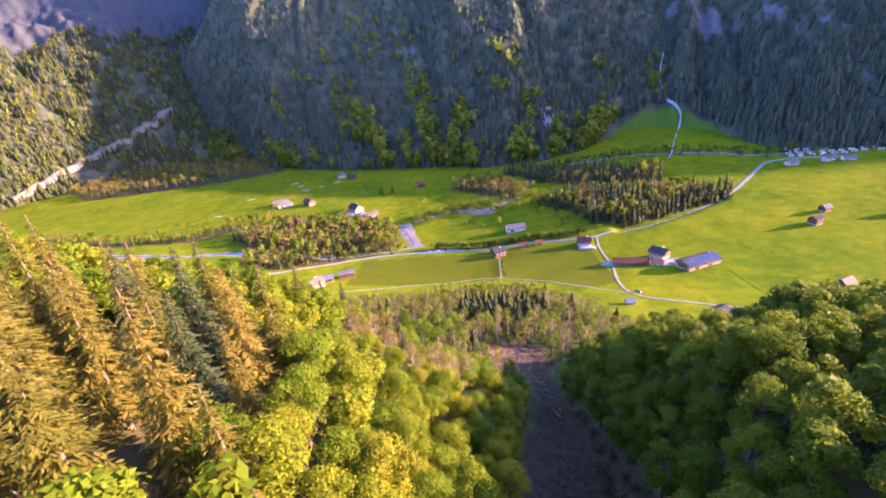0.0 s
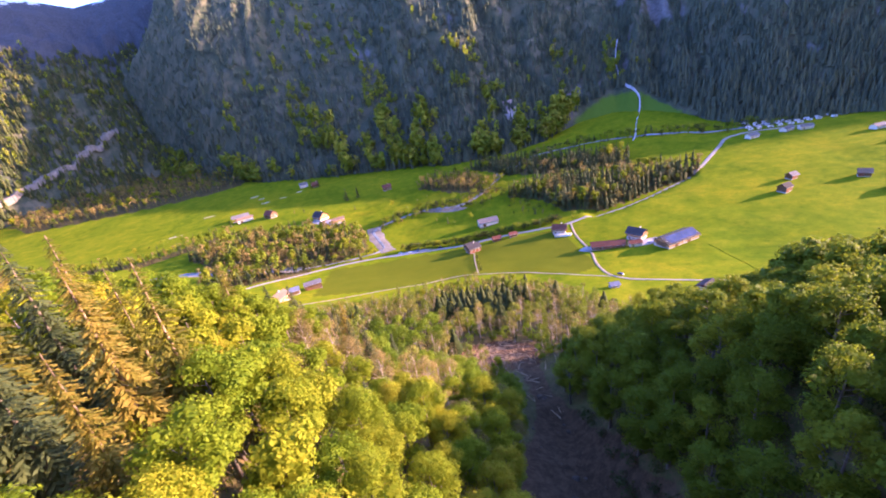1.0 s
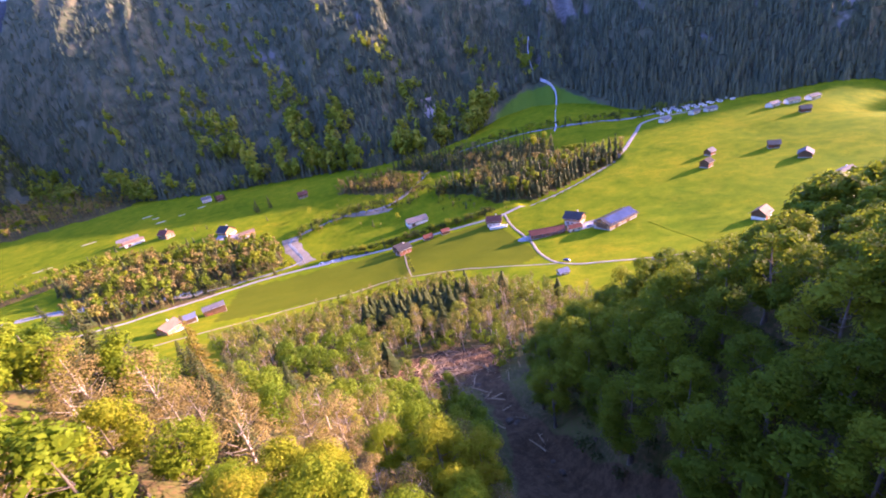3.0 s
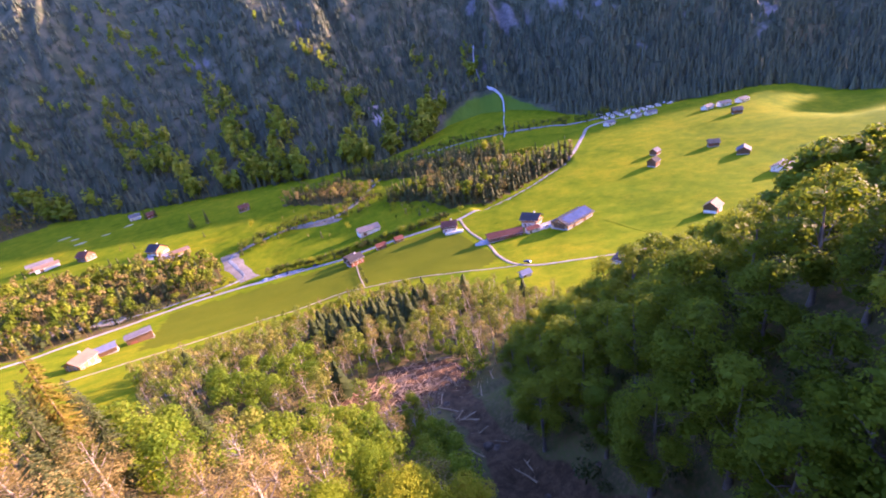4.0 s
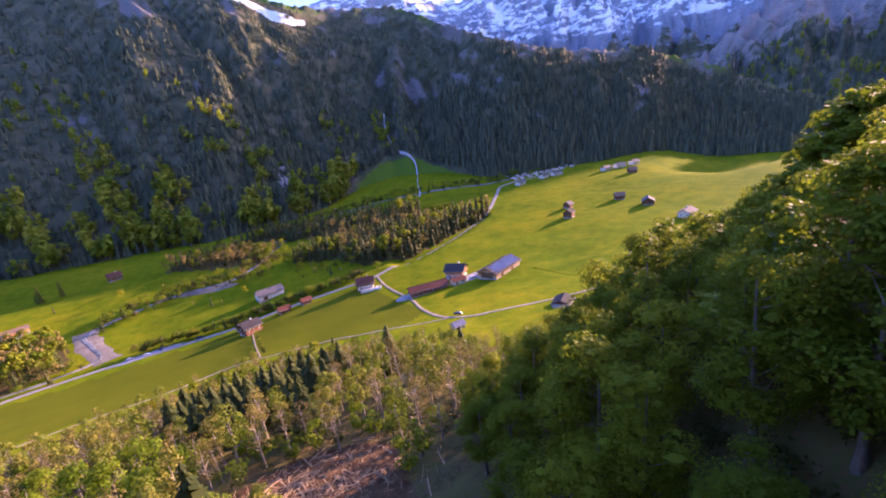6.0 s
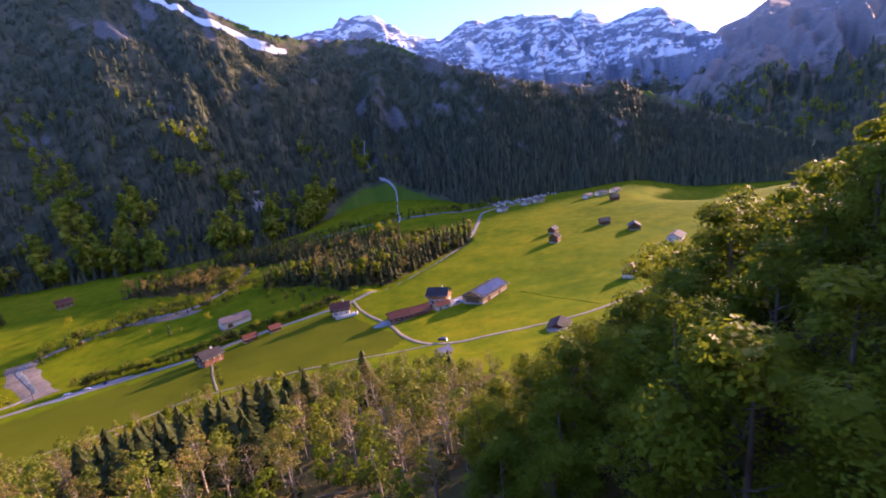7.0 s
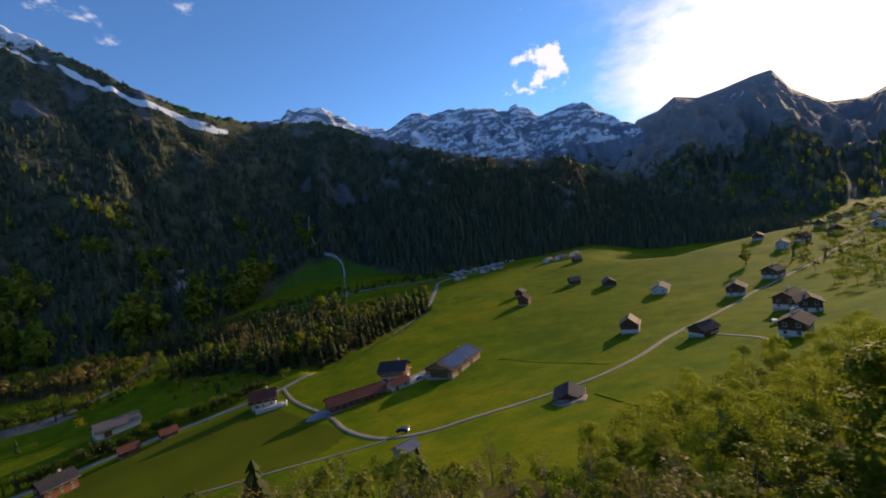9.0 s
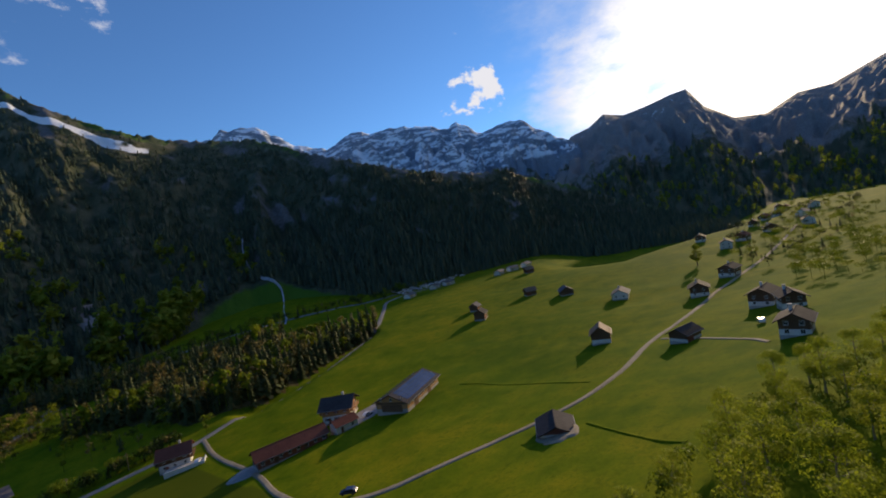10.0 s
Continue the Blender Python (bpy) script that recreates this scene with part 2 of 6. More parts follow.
M_BROWNSPRUCE = leaves("cone-laden spruce needles", [(0.0, (0.075, 0.088, 0.012)), (0.6, (0.15, 0.13, 0.018)), (1.0, (0.25, 0.17, 0.03))], 0.2)
M_BIRCH = leaves("thin spring leaves", [(0.0, (0.08, 0.125, 0.013)), (0.5, (0.145, 0.175, 0.020)), (1.0, (0.22, 0.185, 0.042))], 0.28, island=0.25)
M_BUDS = leaves("tan twigs and buds", [(0.0, (0.13, 0.10, 0.034)), (0.6, (0.21, 0.155, 0.050)), (1.0, (0.29, 0.205, 0.072))], 0.2, island=0.12)
M_WARMBARK = plain("warm spruce bark", (0.20, 0.13, 0.085), (0.34, 0.24, 0.16), 2.0, 0.9, 0.03, stretch=(1, 1, 0.4))
M_BARK = plain("grey brown bark", (0.10, 0.075, 0.055), (0.22, 0.18, 0.14), 3.0, 0.9, 0.05, stretch=(1, 1, 0.25))
M_PALEBARK = plain("pale birch bark", (0.26, 0.22, 0.17), (0.42, 0.36, 0.29), 2.0, 0.85, 0.03, stretch=(1, 1, 0.4))
M_DEADWOOD = plain("broken bare wood", (0.34, 0.22, 0.12), (0.55, 0.38, 0.22), 2.0, 0.9, 0.03, stretch=(0.3, 1, 1))


def ground_material():
    m, nt, out = material("meadow, wood floor and bare earth")
    pos = place(nt)
    big, mid, fine = noise_tex(nt, 0.012, 4, 0.6, pos), noise_tex(nt, 0.09, 4, 0.6, pos), noise_tex(nt, 1.3, 5, 0.7, pos)
    grass = ramp(nt, maths(nt, "ADD", maths(nt, "MULTIPLY", big, 0.5), maths(nt, "MULTIPLY", mid, 0.5)), [(0.38, (0.066, 0.115, 0.003)), (0.5, (0.13, 0.165, 0.004)), (0.62, (0.215, 0.205, 0.006))])
    cells = node(nt, "ShaderNodeTexVoronoi", Scale=0.013)
    warp = nt.nodes.new("ShaderNodeVectorMath")
    warp.operation = "ADD"
    wob = node(nt, "ShaderNodeTexNoise", Scale=0.02, Detail=3)
    nt.links.new(pos, wob.inputs["Vector"])
    grow = nt.nodes.new("ShaderNodeVectorMath")
    grow.operation = "SCALE"
    grow.inputs[3].default_value = 45
    nt.links.new(wob.outputs["Color"], grow.inputs[0])
    nt.links.new(pos, warp.inputs[0])
    nt.links.new(grow.outputs[0], warp.inputs[1])
    nt.links.new(warp.outputs[0], cells.inputs["Vector"])
    sepc = nt.nodes.new("ShaderNodeSeparateColor")
    nt.links.new(cells.outputs["Color"], sepc.inputs[0])
    grass = mixc(nt, maths(nt, "MULTIPLY", sepc.outputs[0], 0.30), grass, (0.085, 0.15, 0.005))
    grass = mixc(nt, maths(nt, "MULTIPLY", step_of(nt, noise_tex(nt, 0.03, 5, 0.7, pos), 0.5, 0.75), 0.4), grass, (0.27, 0.23, 0.014))
    grass = mixc(nt, step_of(nt, fine, 0.45, 0.75), grass, (0.085, 0.12, 0.005))
    tufts = step_of(nt, noise_tex(nt, 0.45, 5, 0.75, pos), 0.60, 0.72)
    grass = mixc(nt, maths(nt, "MULTIPLY", tufts, 0.5), grass, (0.17, 0.15, 0.012))
    blots = step_of(nt, noise_tex(nt, 0.33, 6, 0.8, pos), 0.50, 0.66)
    grass = mixc(nt, maths(nt, "MULTIPLY", blots, 0.45), grass, (0.045, 0.085, 0.003))
    olive = step_of(nt, maths(nt, "ADD", attribute(nt, "olive"), maths(nt, "MULTIPLY", maths(nt, "SUBTRACT", mid, 0.5), 1.2)), 0.20, 0.80)
    grass = mixc(nt, maths(nt, "MULTIPLY", olive, 0.88), grass, mixc(nt, fine, (0.050, 0.078, 0.004), (0.115, 0.12, 0.009)))
    floor = mixc(nt, step_of(nt, mid, 0.35, 0.65), (0.055, 0.05, 0.02), (0.10, 0.10, 0.03))
    floor = mixc(nt, step_of(nt, fine, 0.4, 0.7), floor, (0.14, 0.09, 0.045))
    soil = mixc(nt, step_of(nt, noise_tex(nt, 0.5, 6, 0.75, pos), 0.35, 0.65), (0.060, 0.034, 0.019), (0.125, 0.070, 0.036))
    soil = mixc(nt, step_of(nt, noise_tex(nt, 2.4, 4, 0.7, pos), 0.55, 0.7), soil, (0.16, 0.095, 0.048))
    edge = maths(nt, "MULTIPLY", maths(nt, "SUBTRACT", mid, 0.5), 0.9)
    edge = maths(nt, "ADD", edge, maths(nt, "MULTIPLY", maths(nt, "SUBTRACT", fine, 0.5), 0.35))
    wood = step_of(nt, maths(nt, "ADD", attribute(nt, "wood"), edge), 0.40, 0.60)
    bare = step_of(nt, maths(nt, "ADD", attribute(nt, "bare"), edge), 0.40, 0.60)
    c = mixc(nt, bare, mixc(nt, wood, grass, floor), soil)
    finish(nt, out, c, 0.95, fine, 0.10, spec=0.02)
    return m


def mountain_material(name, rock, snow_from, snow_to, green=0.0, snow_amount=0.5, grain=0.03, tall=0.35):
    """Forest soil and grass low down, rock where it is steep or gullied, snow from a height up."""
    m, nt, out = material(name)
    pos = place(nt)
    sep = nt.nodes.new("ShaderNodeSeparateXYZ")
    nt.links.new(pos, sep.inputs[0])
    mp = nt.nodes.new("ShaderNodeMapping")
    mp.inputs["Scale"].default_value = (1, 1, tall)
    nt.links.new(pos, mp.inputs[0])
    n1, n2, n3 = noise_tex(nt, 0.006, 5, 0.62, pos), noise_tex(nt, grain, 6, 0.7, mp.outputs[0]), noise_tex(nt, 0.2, 5, 0.7, pos)
    soil = mixc(nt, step_of(nt, n2, 0.4, 0.62), (0.055, 0.07, 0.04), (0.12, 0.115, 0.07))
    soil = mixc(nt, green, soil, (0.07, 0.13, 0.02))
    stone = mixc(nt, step_of(nt, n3, 0.35, 0.65), tuple(v * 0.6 for v in rock), rock)
    rocky = maths(nt, "ADD", attribute(nt, "rock"), maths(nt, "MULTIPLY", maths(nt, "SUBTRACT", n2, 0.5), 1.0))
    c = mixc(nt, step_of(nt, rocky, 0.45, 0.7), soil, stone)
    c = mixc(nt, step_of(nt, maths(nt, "ADD", attribute(nt, "grass"), maths(nt, "MULTIPLY", maths(nt, "SUBTRACT", n2, 0.5), 0.8)), 0.4, 0.6), c, (0.075, 0.15, 0.015))
    high = step_of(nt, sep.outputs[2], snow_from, snow_to)
    snowy = step_of(nt, maths(nt, "ADD", maths(nt, "MULTIPLY", maths(nt, "SUBTRACT", n2, 0.5), 2.4), maths(nt, "ADD", maths(nt, "MULTIPLY", n1, 0.6), high)), 1.25 - snow_amount, 1.45 - snow_amount)
    c = mixc(nt, maths(nt, "MULTIPLY", snowy, high), c, (0.82, 0.85, 0.90))
    c = mixc(nt, step_of(nt, attribute(nt, "snow"), 0.4, 0.6), c, (0.85, 0.87, 0.90))
    finish(nt, out, c, 0.9, n2, 6.0, spec=0.1)
    return m


M_GROUND = ground_material()
M_WALL_FOREST = mountain_material("forested mountainside", (0.19, 0.18, 0.175), 520, 800, snow_amount=0.3)
M_WALL_SNOW = mountain_material("snowy limestone cliffs", (0.085, 0.090, 0.095), 470, 560, snow_amount=0.25, tall=0.8)
# Rock lightened towards blue: the distance haze is in its base colour.
M_FAR = mountain_material("high snow peaks with haze-tinted rock", (0.27, 0.31, 0.37), 250, 420, snow_amount=0.0, grain=0.009, tall=3.2)
M_FARDARK = mountain_material("high bare ridge", (0.27, 0.25, 0.24), 330, 560, snow_amount=-0.28, grain=0.012, tall=1.5)
M_ROAD = plain("worn pale asphalt", (0.20, 0.185, 0.17), (0.28, 0.258, 0.238), 0.6, 0.9, 0.01, own=False, spec=0.1)
M_TRACK = plain("pale gravel track", (0.21, 0.175, 0.125), (0.32, 0.27, 0.20), 1.2, 0.95, 0.02, own=False)
M_GRAVEL = plain("river gravel", (0.14, 0.12, 0.095), (0.25, 0.22, 0.18), 0.5, 0.95, 0.1, own=False)
M_SCREE = plain("pinkish scree", (0.26, 0.20, 0.18), (0.40, 0.32, 0.29), 0.12, 0.95, 0.3, own=False)
M_SAND = plain("pale sand", (0.25, 0.24, 0.12), (0.36, 0.33, 0.19), 0.6, 0.95, 0.02, own=False)
M_WATER = plain("shallow milky river", (0.10, 0.13, 0.15), (0.27, 0.29, 0.31), 0.25, 0.25, 0.03, spec=0.5, own=False)
M_FALL = plain("white water", (0.28, 0.29, 0.32), (0.50, 0.51, 0.54), 0.3, 0.6, 0.1, own=False)
M_YARD = plain("paved yard", (0.22, 0.21, 0.22), (0.33, 0.31, 0.31), 0.8, 0.85, 0.01, own=False)
M_TIMBER = plain("weathered brown timber", (0.10, 0.055, 0.03), (0.21, 0.12, 0.065), 1.2, 0.8, 0.02, stretch=(0.2, 1, 6))
M_HONEY = plain("honey-coloured timber", (0.38, 0.19, 0.075), (0.52, 0.28, 0.12), 1.2, 0.75, 0.02, stretch=(0.2, 1, 6))
M_REDWOOD = plain("red-brown boards", (0.20, 0.07, 0.045), (0.30, 0.11, 0.07), 1.2, 0.8, 0.02, stretch=(0.2, 1, 6))
M_PLASTER = plain("white plaster", (0.68, 0.65, 0.60), (0.80, 0.77, 0.72), 0.6, 0.85, 0.005)
M_REDROOF = plain("red-brown tile roof", (0.13, 0.05, 0.038), (0.22, 0.085, 0.06), 1.0, 0.85, 0.03, spec=0.08, stretch=(6, 1, 1))
M_DARKROOF = plain("dark grey roof", (0.045, 0.042, 0.045), (0.085, 0.078, 0.08), 0.9, 0.85, 0.03, spec=0.06, stretch=(4, 1, 1))
M_GREYROOF = plain("weathered grey roof", (0.12, 0.11, 0.12), (0.21, 0.195, 0.20), 0.9, 0.85, 0.03, spec=0.08, stretch=(4, 1, 1))
M_TANROOF = plain("sun-bleached shingle roof", (0.17, 0.105, 0.07), (0.26, 0.17, 0.115), 1.2, 0.8, 0.03, stretch=(4, 1, 1))
M_METALROOF = plain("blue-grey sheet roof", (0.12, 0.135, 0.20), (0.20, 0.215, 0.29), 0.7, 0.6, 0.0, spec=0.25)
M_CELL = plain("dark blue solar cells", (0.035, 0.045, 0.10), (0.06, 0.075, 0.15), 1.5, 0.22, 0.0, spec=0.6)
M_GLASS = plain("dark window glass", (0.02, 0.025, 0.03), (0.04, 0.045, 0.05), 0.5, 0.08, 0.0, spec=0.6)
M_WHITE = plain("white paint", (0.72, 0.72, 0.70), (0.82, 0.81, 0.79), 1.0, 0.6, 0.0)
M_CONCRETE = plain("grey concrete", (0.34, 0.33, 0.32), (0.46, 0.44, 0.42), 0.7, 0.9, 0.01)
M_POLE = plain("weathered pole wood", (0.16, 0.12, 0.09), (0.26, 0.20, 0.15), 2.0, 0.85, 0.01, stretch=(1, 1, 0.2))
M_TYRE = plain("black rubber", (0.02, 0.02, 0.02), (0.035, 0.035, 0.035), 4.0, 0.85)
M_CARWHITE = plain("white car paint", (0.75, 0.75, 0.76), (0.80, 0.80, 0.80), 0.5, 0.25, spec=0.5)
M_CARDARK = plain("dark blue car paint", (0.03, 0.04, 0.08), (0.05, 0.06, 0.10), 0.5, 0.25, spec=0.5)

def smooth(a, b, x):
    k = np.clip((x - a) / (b - a), 0, 1)
    return k * k * (3 - 2 * k)


# where the valley road runs below the brink of the meadow
ROAD_CUT = [(126, 406), (150, 411), (184, 427), (215, 443), (240, 458)]


def hills(x, y):
    """Height of the bare ground: valley floor, the fan below the gully, and the gully's two flanks."""
    x, y = np.asarray(x, float), np.asarray(y, float)
    s = -(0.32 * x + 0.945 * y)
    floor = -17.0 + 0.05 * np.clip(x, -150, 680) + 0.02 * np.minimum(x + 150, 0) + 0.012 * (y - 450) * smooth(300, 800, y)
    floor = floor - 10 * np.exp(-(((x + 60) / 150) ** 2) - ((y - 430) / 130) ** 2)
    floor = floor + 15 * smooth(250, 0, np.hypot(x - 300, y - 800))
    floor = floor + (0.75 * fbm(x / 34, y / 26, 2, 6) + 0.22 * fbm(x / 11, y / 9, 2, 16)) * smooth(190, 235, y) * smooth(900, 600, np.hypot(x, y))
    az, far = np.degrees(np.arctan2(x - 20, y - 110)), np.hypot(x - 20, y - 110)
    brink = np.interp(az, (54, 63, 69, 74, 80), (500, 490, 550, 600, 640))
    floor = floor - 20 * smooth(53, 62, az) * smooth(81, 75, az) * smooth(-10, 110, far - brink)
    floor = floor - 4.5 * smooth(12, 4.5, from_line(ROAD_CUT, x, y))
    ramp = 16.2 * np.logaddexp(0, (s + 280) / 45)
    w = x - 12 - 6 * np.sin(y / 45)
    right = (0.85 + 0.42 * smooth(112, 62, y)) * (np.sqrt(w * w + 16) - 4)
    right = np.where(right > 31, 31 + (right - 31) * 0.12, right) * smooth(160, 80, y) * smooth(340, 60, w)
    left = (0.62 + 0.24 * smooth(62, 20, y)) * (np.sqrt(w * w + 16) - 4)
    left = np.where(left > 40, 40 + (left - 40) * 0.25, left) * smooth(150, 80, y)
    flank = np.where(w > 0, right, left)
    return floor + ramp + flank * smooth(600, 250, np.abs(w)) + 0.35 * np.maximum(0, -y - 10)


# ---- the land: one ground sheet, roads, river ----
CX, CY = 20.0, 110.0
GULLY = [(11, -10), (15, 30), (17, 70), (17, 105), (15, 135), (16, 152)]
WOOD_LOW = [(-108, 246), (-60, 256), (-18, 284), (22, 276), (52, 240), (68, 212), (82, 190), (75, 150), (-5, 130), (-60, 158)]
WOOD_A = [(54, 508), (104, 534), (192, 500), (262, 474), (250, 457), (214, 446), (166, 424), (128, 412), (100, 426), (88, 474)]
WOOD_A_UPPER = [(14, 662), (52, 681), (152, 622), (222, 578), (207, 530), (120, 557), (66, 592)]
WOOD_A_TAN = [(-65, 613), (-39, 645), (12, 622), (46, 556), (29, 542), (-15, 569)]
WOOD_B = [(-335, 470), (-300, 530), (-191, 513), (-122, 482), (-112, 436), (-140, 408), (-180, 378), (-218, 352), (-246, 344), (-262, 385), (-290, 434)]
WOOD_B_LEFT = [(-640, 520), (-514, 484), (-412, 490), (-345, 556), (-330, 535), (-395, 470), (-500, 462), (-640, 490)]
WOOD_C = [(-960, 860), (-880, 1060), (-640, 1120), (-480, 1000), (-430, 900), (-470, 838), (-587, 805), (-830, 770)]
MAIN_ROAD = [(-420, 215), (-300, 290), (-224, 334), (-183, 370), (-136, 397), (-90, 405), (-42, 401), (-1, 397), (38, 397), (82, 391), (98, 392), (129, 404), (166, 415), (215, 440), (257, 468), (309, 525), (338, 556), (372, 560), (420, 548)]
FARM_TRACK = [(98, 392), (94, 360), (94, 318), (90, 288), (90, 264), (96, 251), (109, 242), (125, 235), (150, 224), (176, 222), (213, 225), (252, 223), (297, 223), (349, 219), (432, 215), (556, 214)]
LOW_PATH = [(-150, 268), (-110, 284), (-80, 295), (-45, 301), (-19, 309), (5, 305), (30, 298), (60, 278), (90, 258)]
CROSS_PATH = [(0, 396), (2, 372), (2, 340), (3, 308)]
RIVER = [(-900, 470), (-650, 450), (-470, 412), (-385, 403), (-305, 414), (-235, 404), (-175, 398), (-125, 412), (-94, 430), (-104, 462), (-110, 494), (-60, 525), (0, 520), (40, 570), (95, 650), (180, 660), (255, 640), (310, 615), (350, 590), (450, 578), (540, 585)]


def scattered(n, poly, seed, gap):
    """Plan points in a polygon, no two nearer than gap."""
    r = np.random.default_rng(seed)
    p = np.asarray(poly, float)
    lo, hi = p.min(0), p.max(0)
    kept, cells = [], {}
    for x, y in r.uniform(lo, hi, (n * 14, 2)):
        if len(kept) >= n:
            break
        c = (int(x // gap), int(y // gap))
        if any((q[0] - x) ** 2 + (q[1] - y) ** 2 < gap * gap for i in (-1, 0, 1) for j in (-1, 0, 1) for q in cells.get((c[0] + i, c[1] + j), ())):
            continue
        if inside(p, np.array(x), np.array(y)):
            kept.append((x, y))
            cells.setdefault(c, []).append((x, y))
    return np.array(kept)


def build_ground():
    az = np.radians(np.concatenate([np.linspace(-75, 115, 440), np.linspace(115, 285, 90)[1:-1]]))
    r = np.concatenate([[0.0], np.geomspace(2.0, 2600, 330)])
    rr, aa = np.meshgrid(r, az, indexing="ij")
    x, y = CX + rr * np.sin(aa), CY + rr * np.cos(aa)
    z = hills(x, y)
    steep = np.exp(-from_line(GULLY, x, y) / 9)
    z = z + fbm(x / 5, y / 5, 3, 3) * (0.35 * smooth(215, 150, y) + 0.9 * steep * smooth(190, 140, y)) + fbm(x / 60, y / 60, 2, 5) * 0.5 * smooth(230, 260, y)
    m, n = x.shape
    i, j = np.meshgrid(np.arange(m - 1), np.arange(n), indexing="ij")
    k = (j + 1) % n
    faces = np.stack([i * n + j, i * n + k, (i + 1) * n + k, (i + 1) * n + j], -1).reshape(-1, 4)[:, ::-1]
    me = mesh_np("ground", np.stack([x, y, z], -1).reshape(-1, 3), faces, [M_GROUND], True)
    xf, yf = x.ravel(), y.ravel()
    s = -(0.32 * xf + 0.945 * yf)
    wood = np.maximum.reduce([inside(p, xf, yf).astype(float) for p in (WOOD_A, WOOD_A_UPPER, WOOD_A_TAN, WOOD_B, WOOD_B_LEFT, WOOD_C)])
    wood = np.maximum(wood, smooth(215, 165, yf) * smooth(-190, -165, s) * smooth(210, 130, xf))
    wood = np.maximum(wood, 0.62 * inside(WOOD_LOW, xf, yf))
    bare = smooth(6.5, 2.5, from_line(GULLY, xf, yf) - 3 * fbm(xf / 9, yf / 9, 2, 4) - 8.0 * smooth(105, 62, yf))
    bare = np.maximum(bare, smooth(1.25, 0.75, np.hypot((xf - 5) / 19, (yf - 147) / 17)))
    olive = inside([(-140, 388), (-60, 392), (85, 384), (90, 285), (70, 272), (10, 303), (-60, 300), (-130, 300)], xf, yf).astype(float)
    for name, v in (("wood", wood), ("bare", bare), ("olive", olive)):
        me.attributes.new(name, "FLOAT", "POINT").data.foreach_set("value", v.astype(np.float32))
    return tagged(new("ground", me), "green alpine meadow with wooded slopes and a bare gully", "ground", kind="structure")


def ribbon(name, points, width, mat, label, category, lift=0.14, wobble=0.12, step=2.5):
    """A road, path or stream laid on the ground, slightly proud, with an uneven edge."""
    p = spline(points, step)
    way = np.gradient(p, axis=0)
    way /= np.linalg.norm(way, axis=1, keepdims=True)
    side = np.stack([way[:, 1], -way[:, 0]], -1)
    along = np.concatenate([[0], np.cumsum(np.linalg.norm(np.diff(p, axis=0), axis=1))])
    rows = []
    for k in np.linspace(-1, 1, 7):
        w = width / 2 * (1 + wobble * fbm(along / 9 + 50 * np.sign(k), along * 0, 2, 8) + wobble * fbm(along / 40, along * 0 + 3, 2, 9))
        q = p + side * (w * k)[:, None]
        rows.append(np.column_stack([q, hills(q[:, 0], q[:, 1]) + (lift if abs(k) < 0.99 else -0.3) + fbm(q[:, 0] / 60, q[:, 1] / 60, 2, 5) * 0.5 * smooth(230, 260, q[:, 1])]))
    v = np.stack(rows, 1)
    n = len(p)
    i, j = np.meshgrid(np.arange(n - 1), np.arange(6), indexing="ij")
    faces = np.stack([i * 7 + j, i * 7 + j + 1, (i + 1) * 7 + j + 1, (i + 1) * 7 + j], -1).reshape(-1, 4)
    return tagged(new(name, mesh_np(name, v.reshape(-1, 3), faces[:, ::-1], [mat], True)), label, category, kind="structure")


def patch(name, cx, cy, rx, ry, turn, mat, label, category, lift=0.2, seed=0):
    """An uneven flat area laid on the ground."""
    a = np.linspace(0, 2 * np.pi, 40, endpoint=False)
    k = np.linspace(0, 1, 7)
    kk, aa = np.meshgrid(k, a, indexing="ij")
    edge = 1 + 0.22 * fbm(np.cos(aa) * 2 + seed, np.sin(aa) * 2, 3, seed)
    u, v = rx * kk * edge * np.cos(aa), ry * kk * edge * np.sin(aa)
    c, s = math.cos(radians(turn)), math.sin(radians(turn))
    x, y = cx + c * u - s * v, cy + s * u + c * v
    z = hills(x, y) + np.where(kk > 0.99, -0.3, lift) + fbm(x / 60, y / 60, 2, 5) * 0.5 * smooth(230, 260, y)
    i, j = np.meshgrid(np.arange(6), np.arange(40), indexing="ij")
    faces = np.stack([i * 40 + j, (i + 1) * 40 + j, (i + 1) * 40 + (j + 1) % 40, i * 40 + (j + 1) % 40], -1).reshape(-1, 4)
    return tagged(new(name, mesh_np(name, np.stack([x, y, z], -1).reshape(-1, 3), faces, [mat], True)), label, category, kind="structure")


build_ground()
ribbon("road", MAIN_ROAD, 4.8, M_ROAD, "pale worn asphalt valley road between meadows", "road", 0.30, 0.03)
ribbon("road_farm", FARM_TRACK, 2.6, M_TRACK, "narrow pale gravel farm track through the meadow", "track", 0.24, 0.06)
ribbon("road_path", LOW_PATH, 1.4, M_TRACK, "narrow pale footpath along the meadow's edge", "path", 0.20, 0.1)
ribbon("road_lane", CROSS_PATH, 1.3, M_TRACK, "short pale lane down from the road", "path", 0.16, 0.1)
ribbon("water", RIVER[6:], 4.0, M_WATER, "shallow milky river winding through gravel", "river", 0.30, 0.5, 5)
ribbon("ground_gravel", RIVER[6:], 6.5, M_GRAVEL, "pale gravel banks along the river", "gravel bank", 0.16, 0.7, 5)
ribbon("water_lower", RIVER[:7], 10, M_WATER, "wide milky river reach beside gravel", "river", 0.30, 0.35, 5)
ribbon("ground_gravel_lower", RIVER[:7], 19, M_GRAVEL, "broad pale gravel banks of the lower river", "gravel bank", 0.16, 0.45, 5)
patch("ground_gravel_bar", -25, 515, 34, 9, 160, M_GRAVEL, "pale gravel bar beside the river", "gravel bank", 0.2, 1)
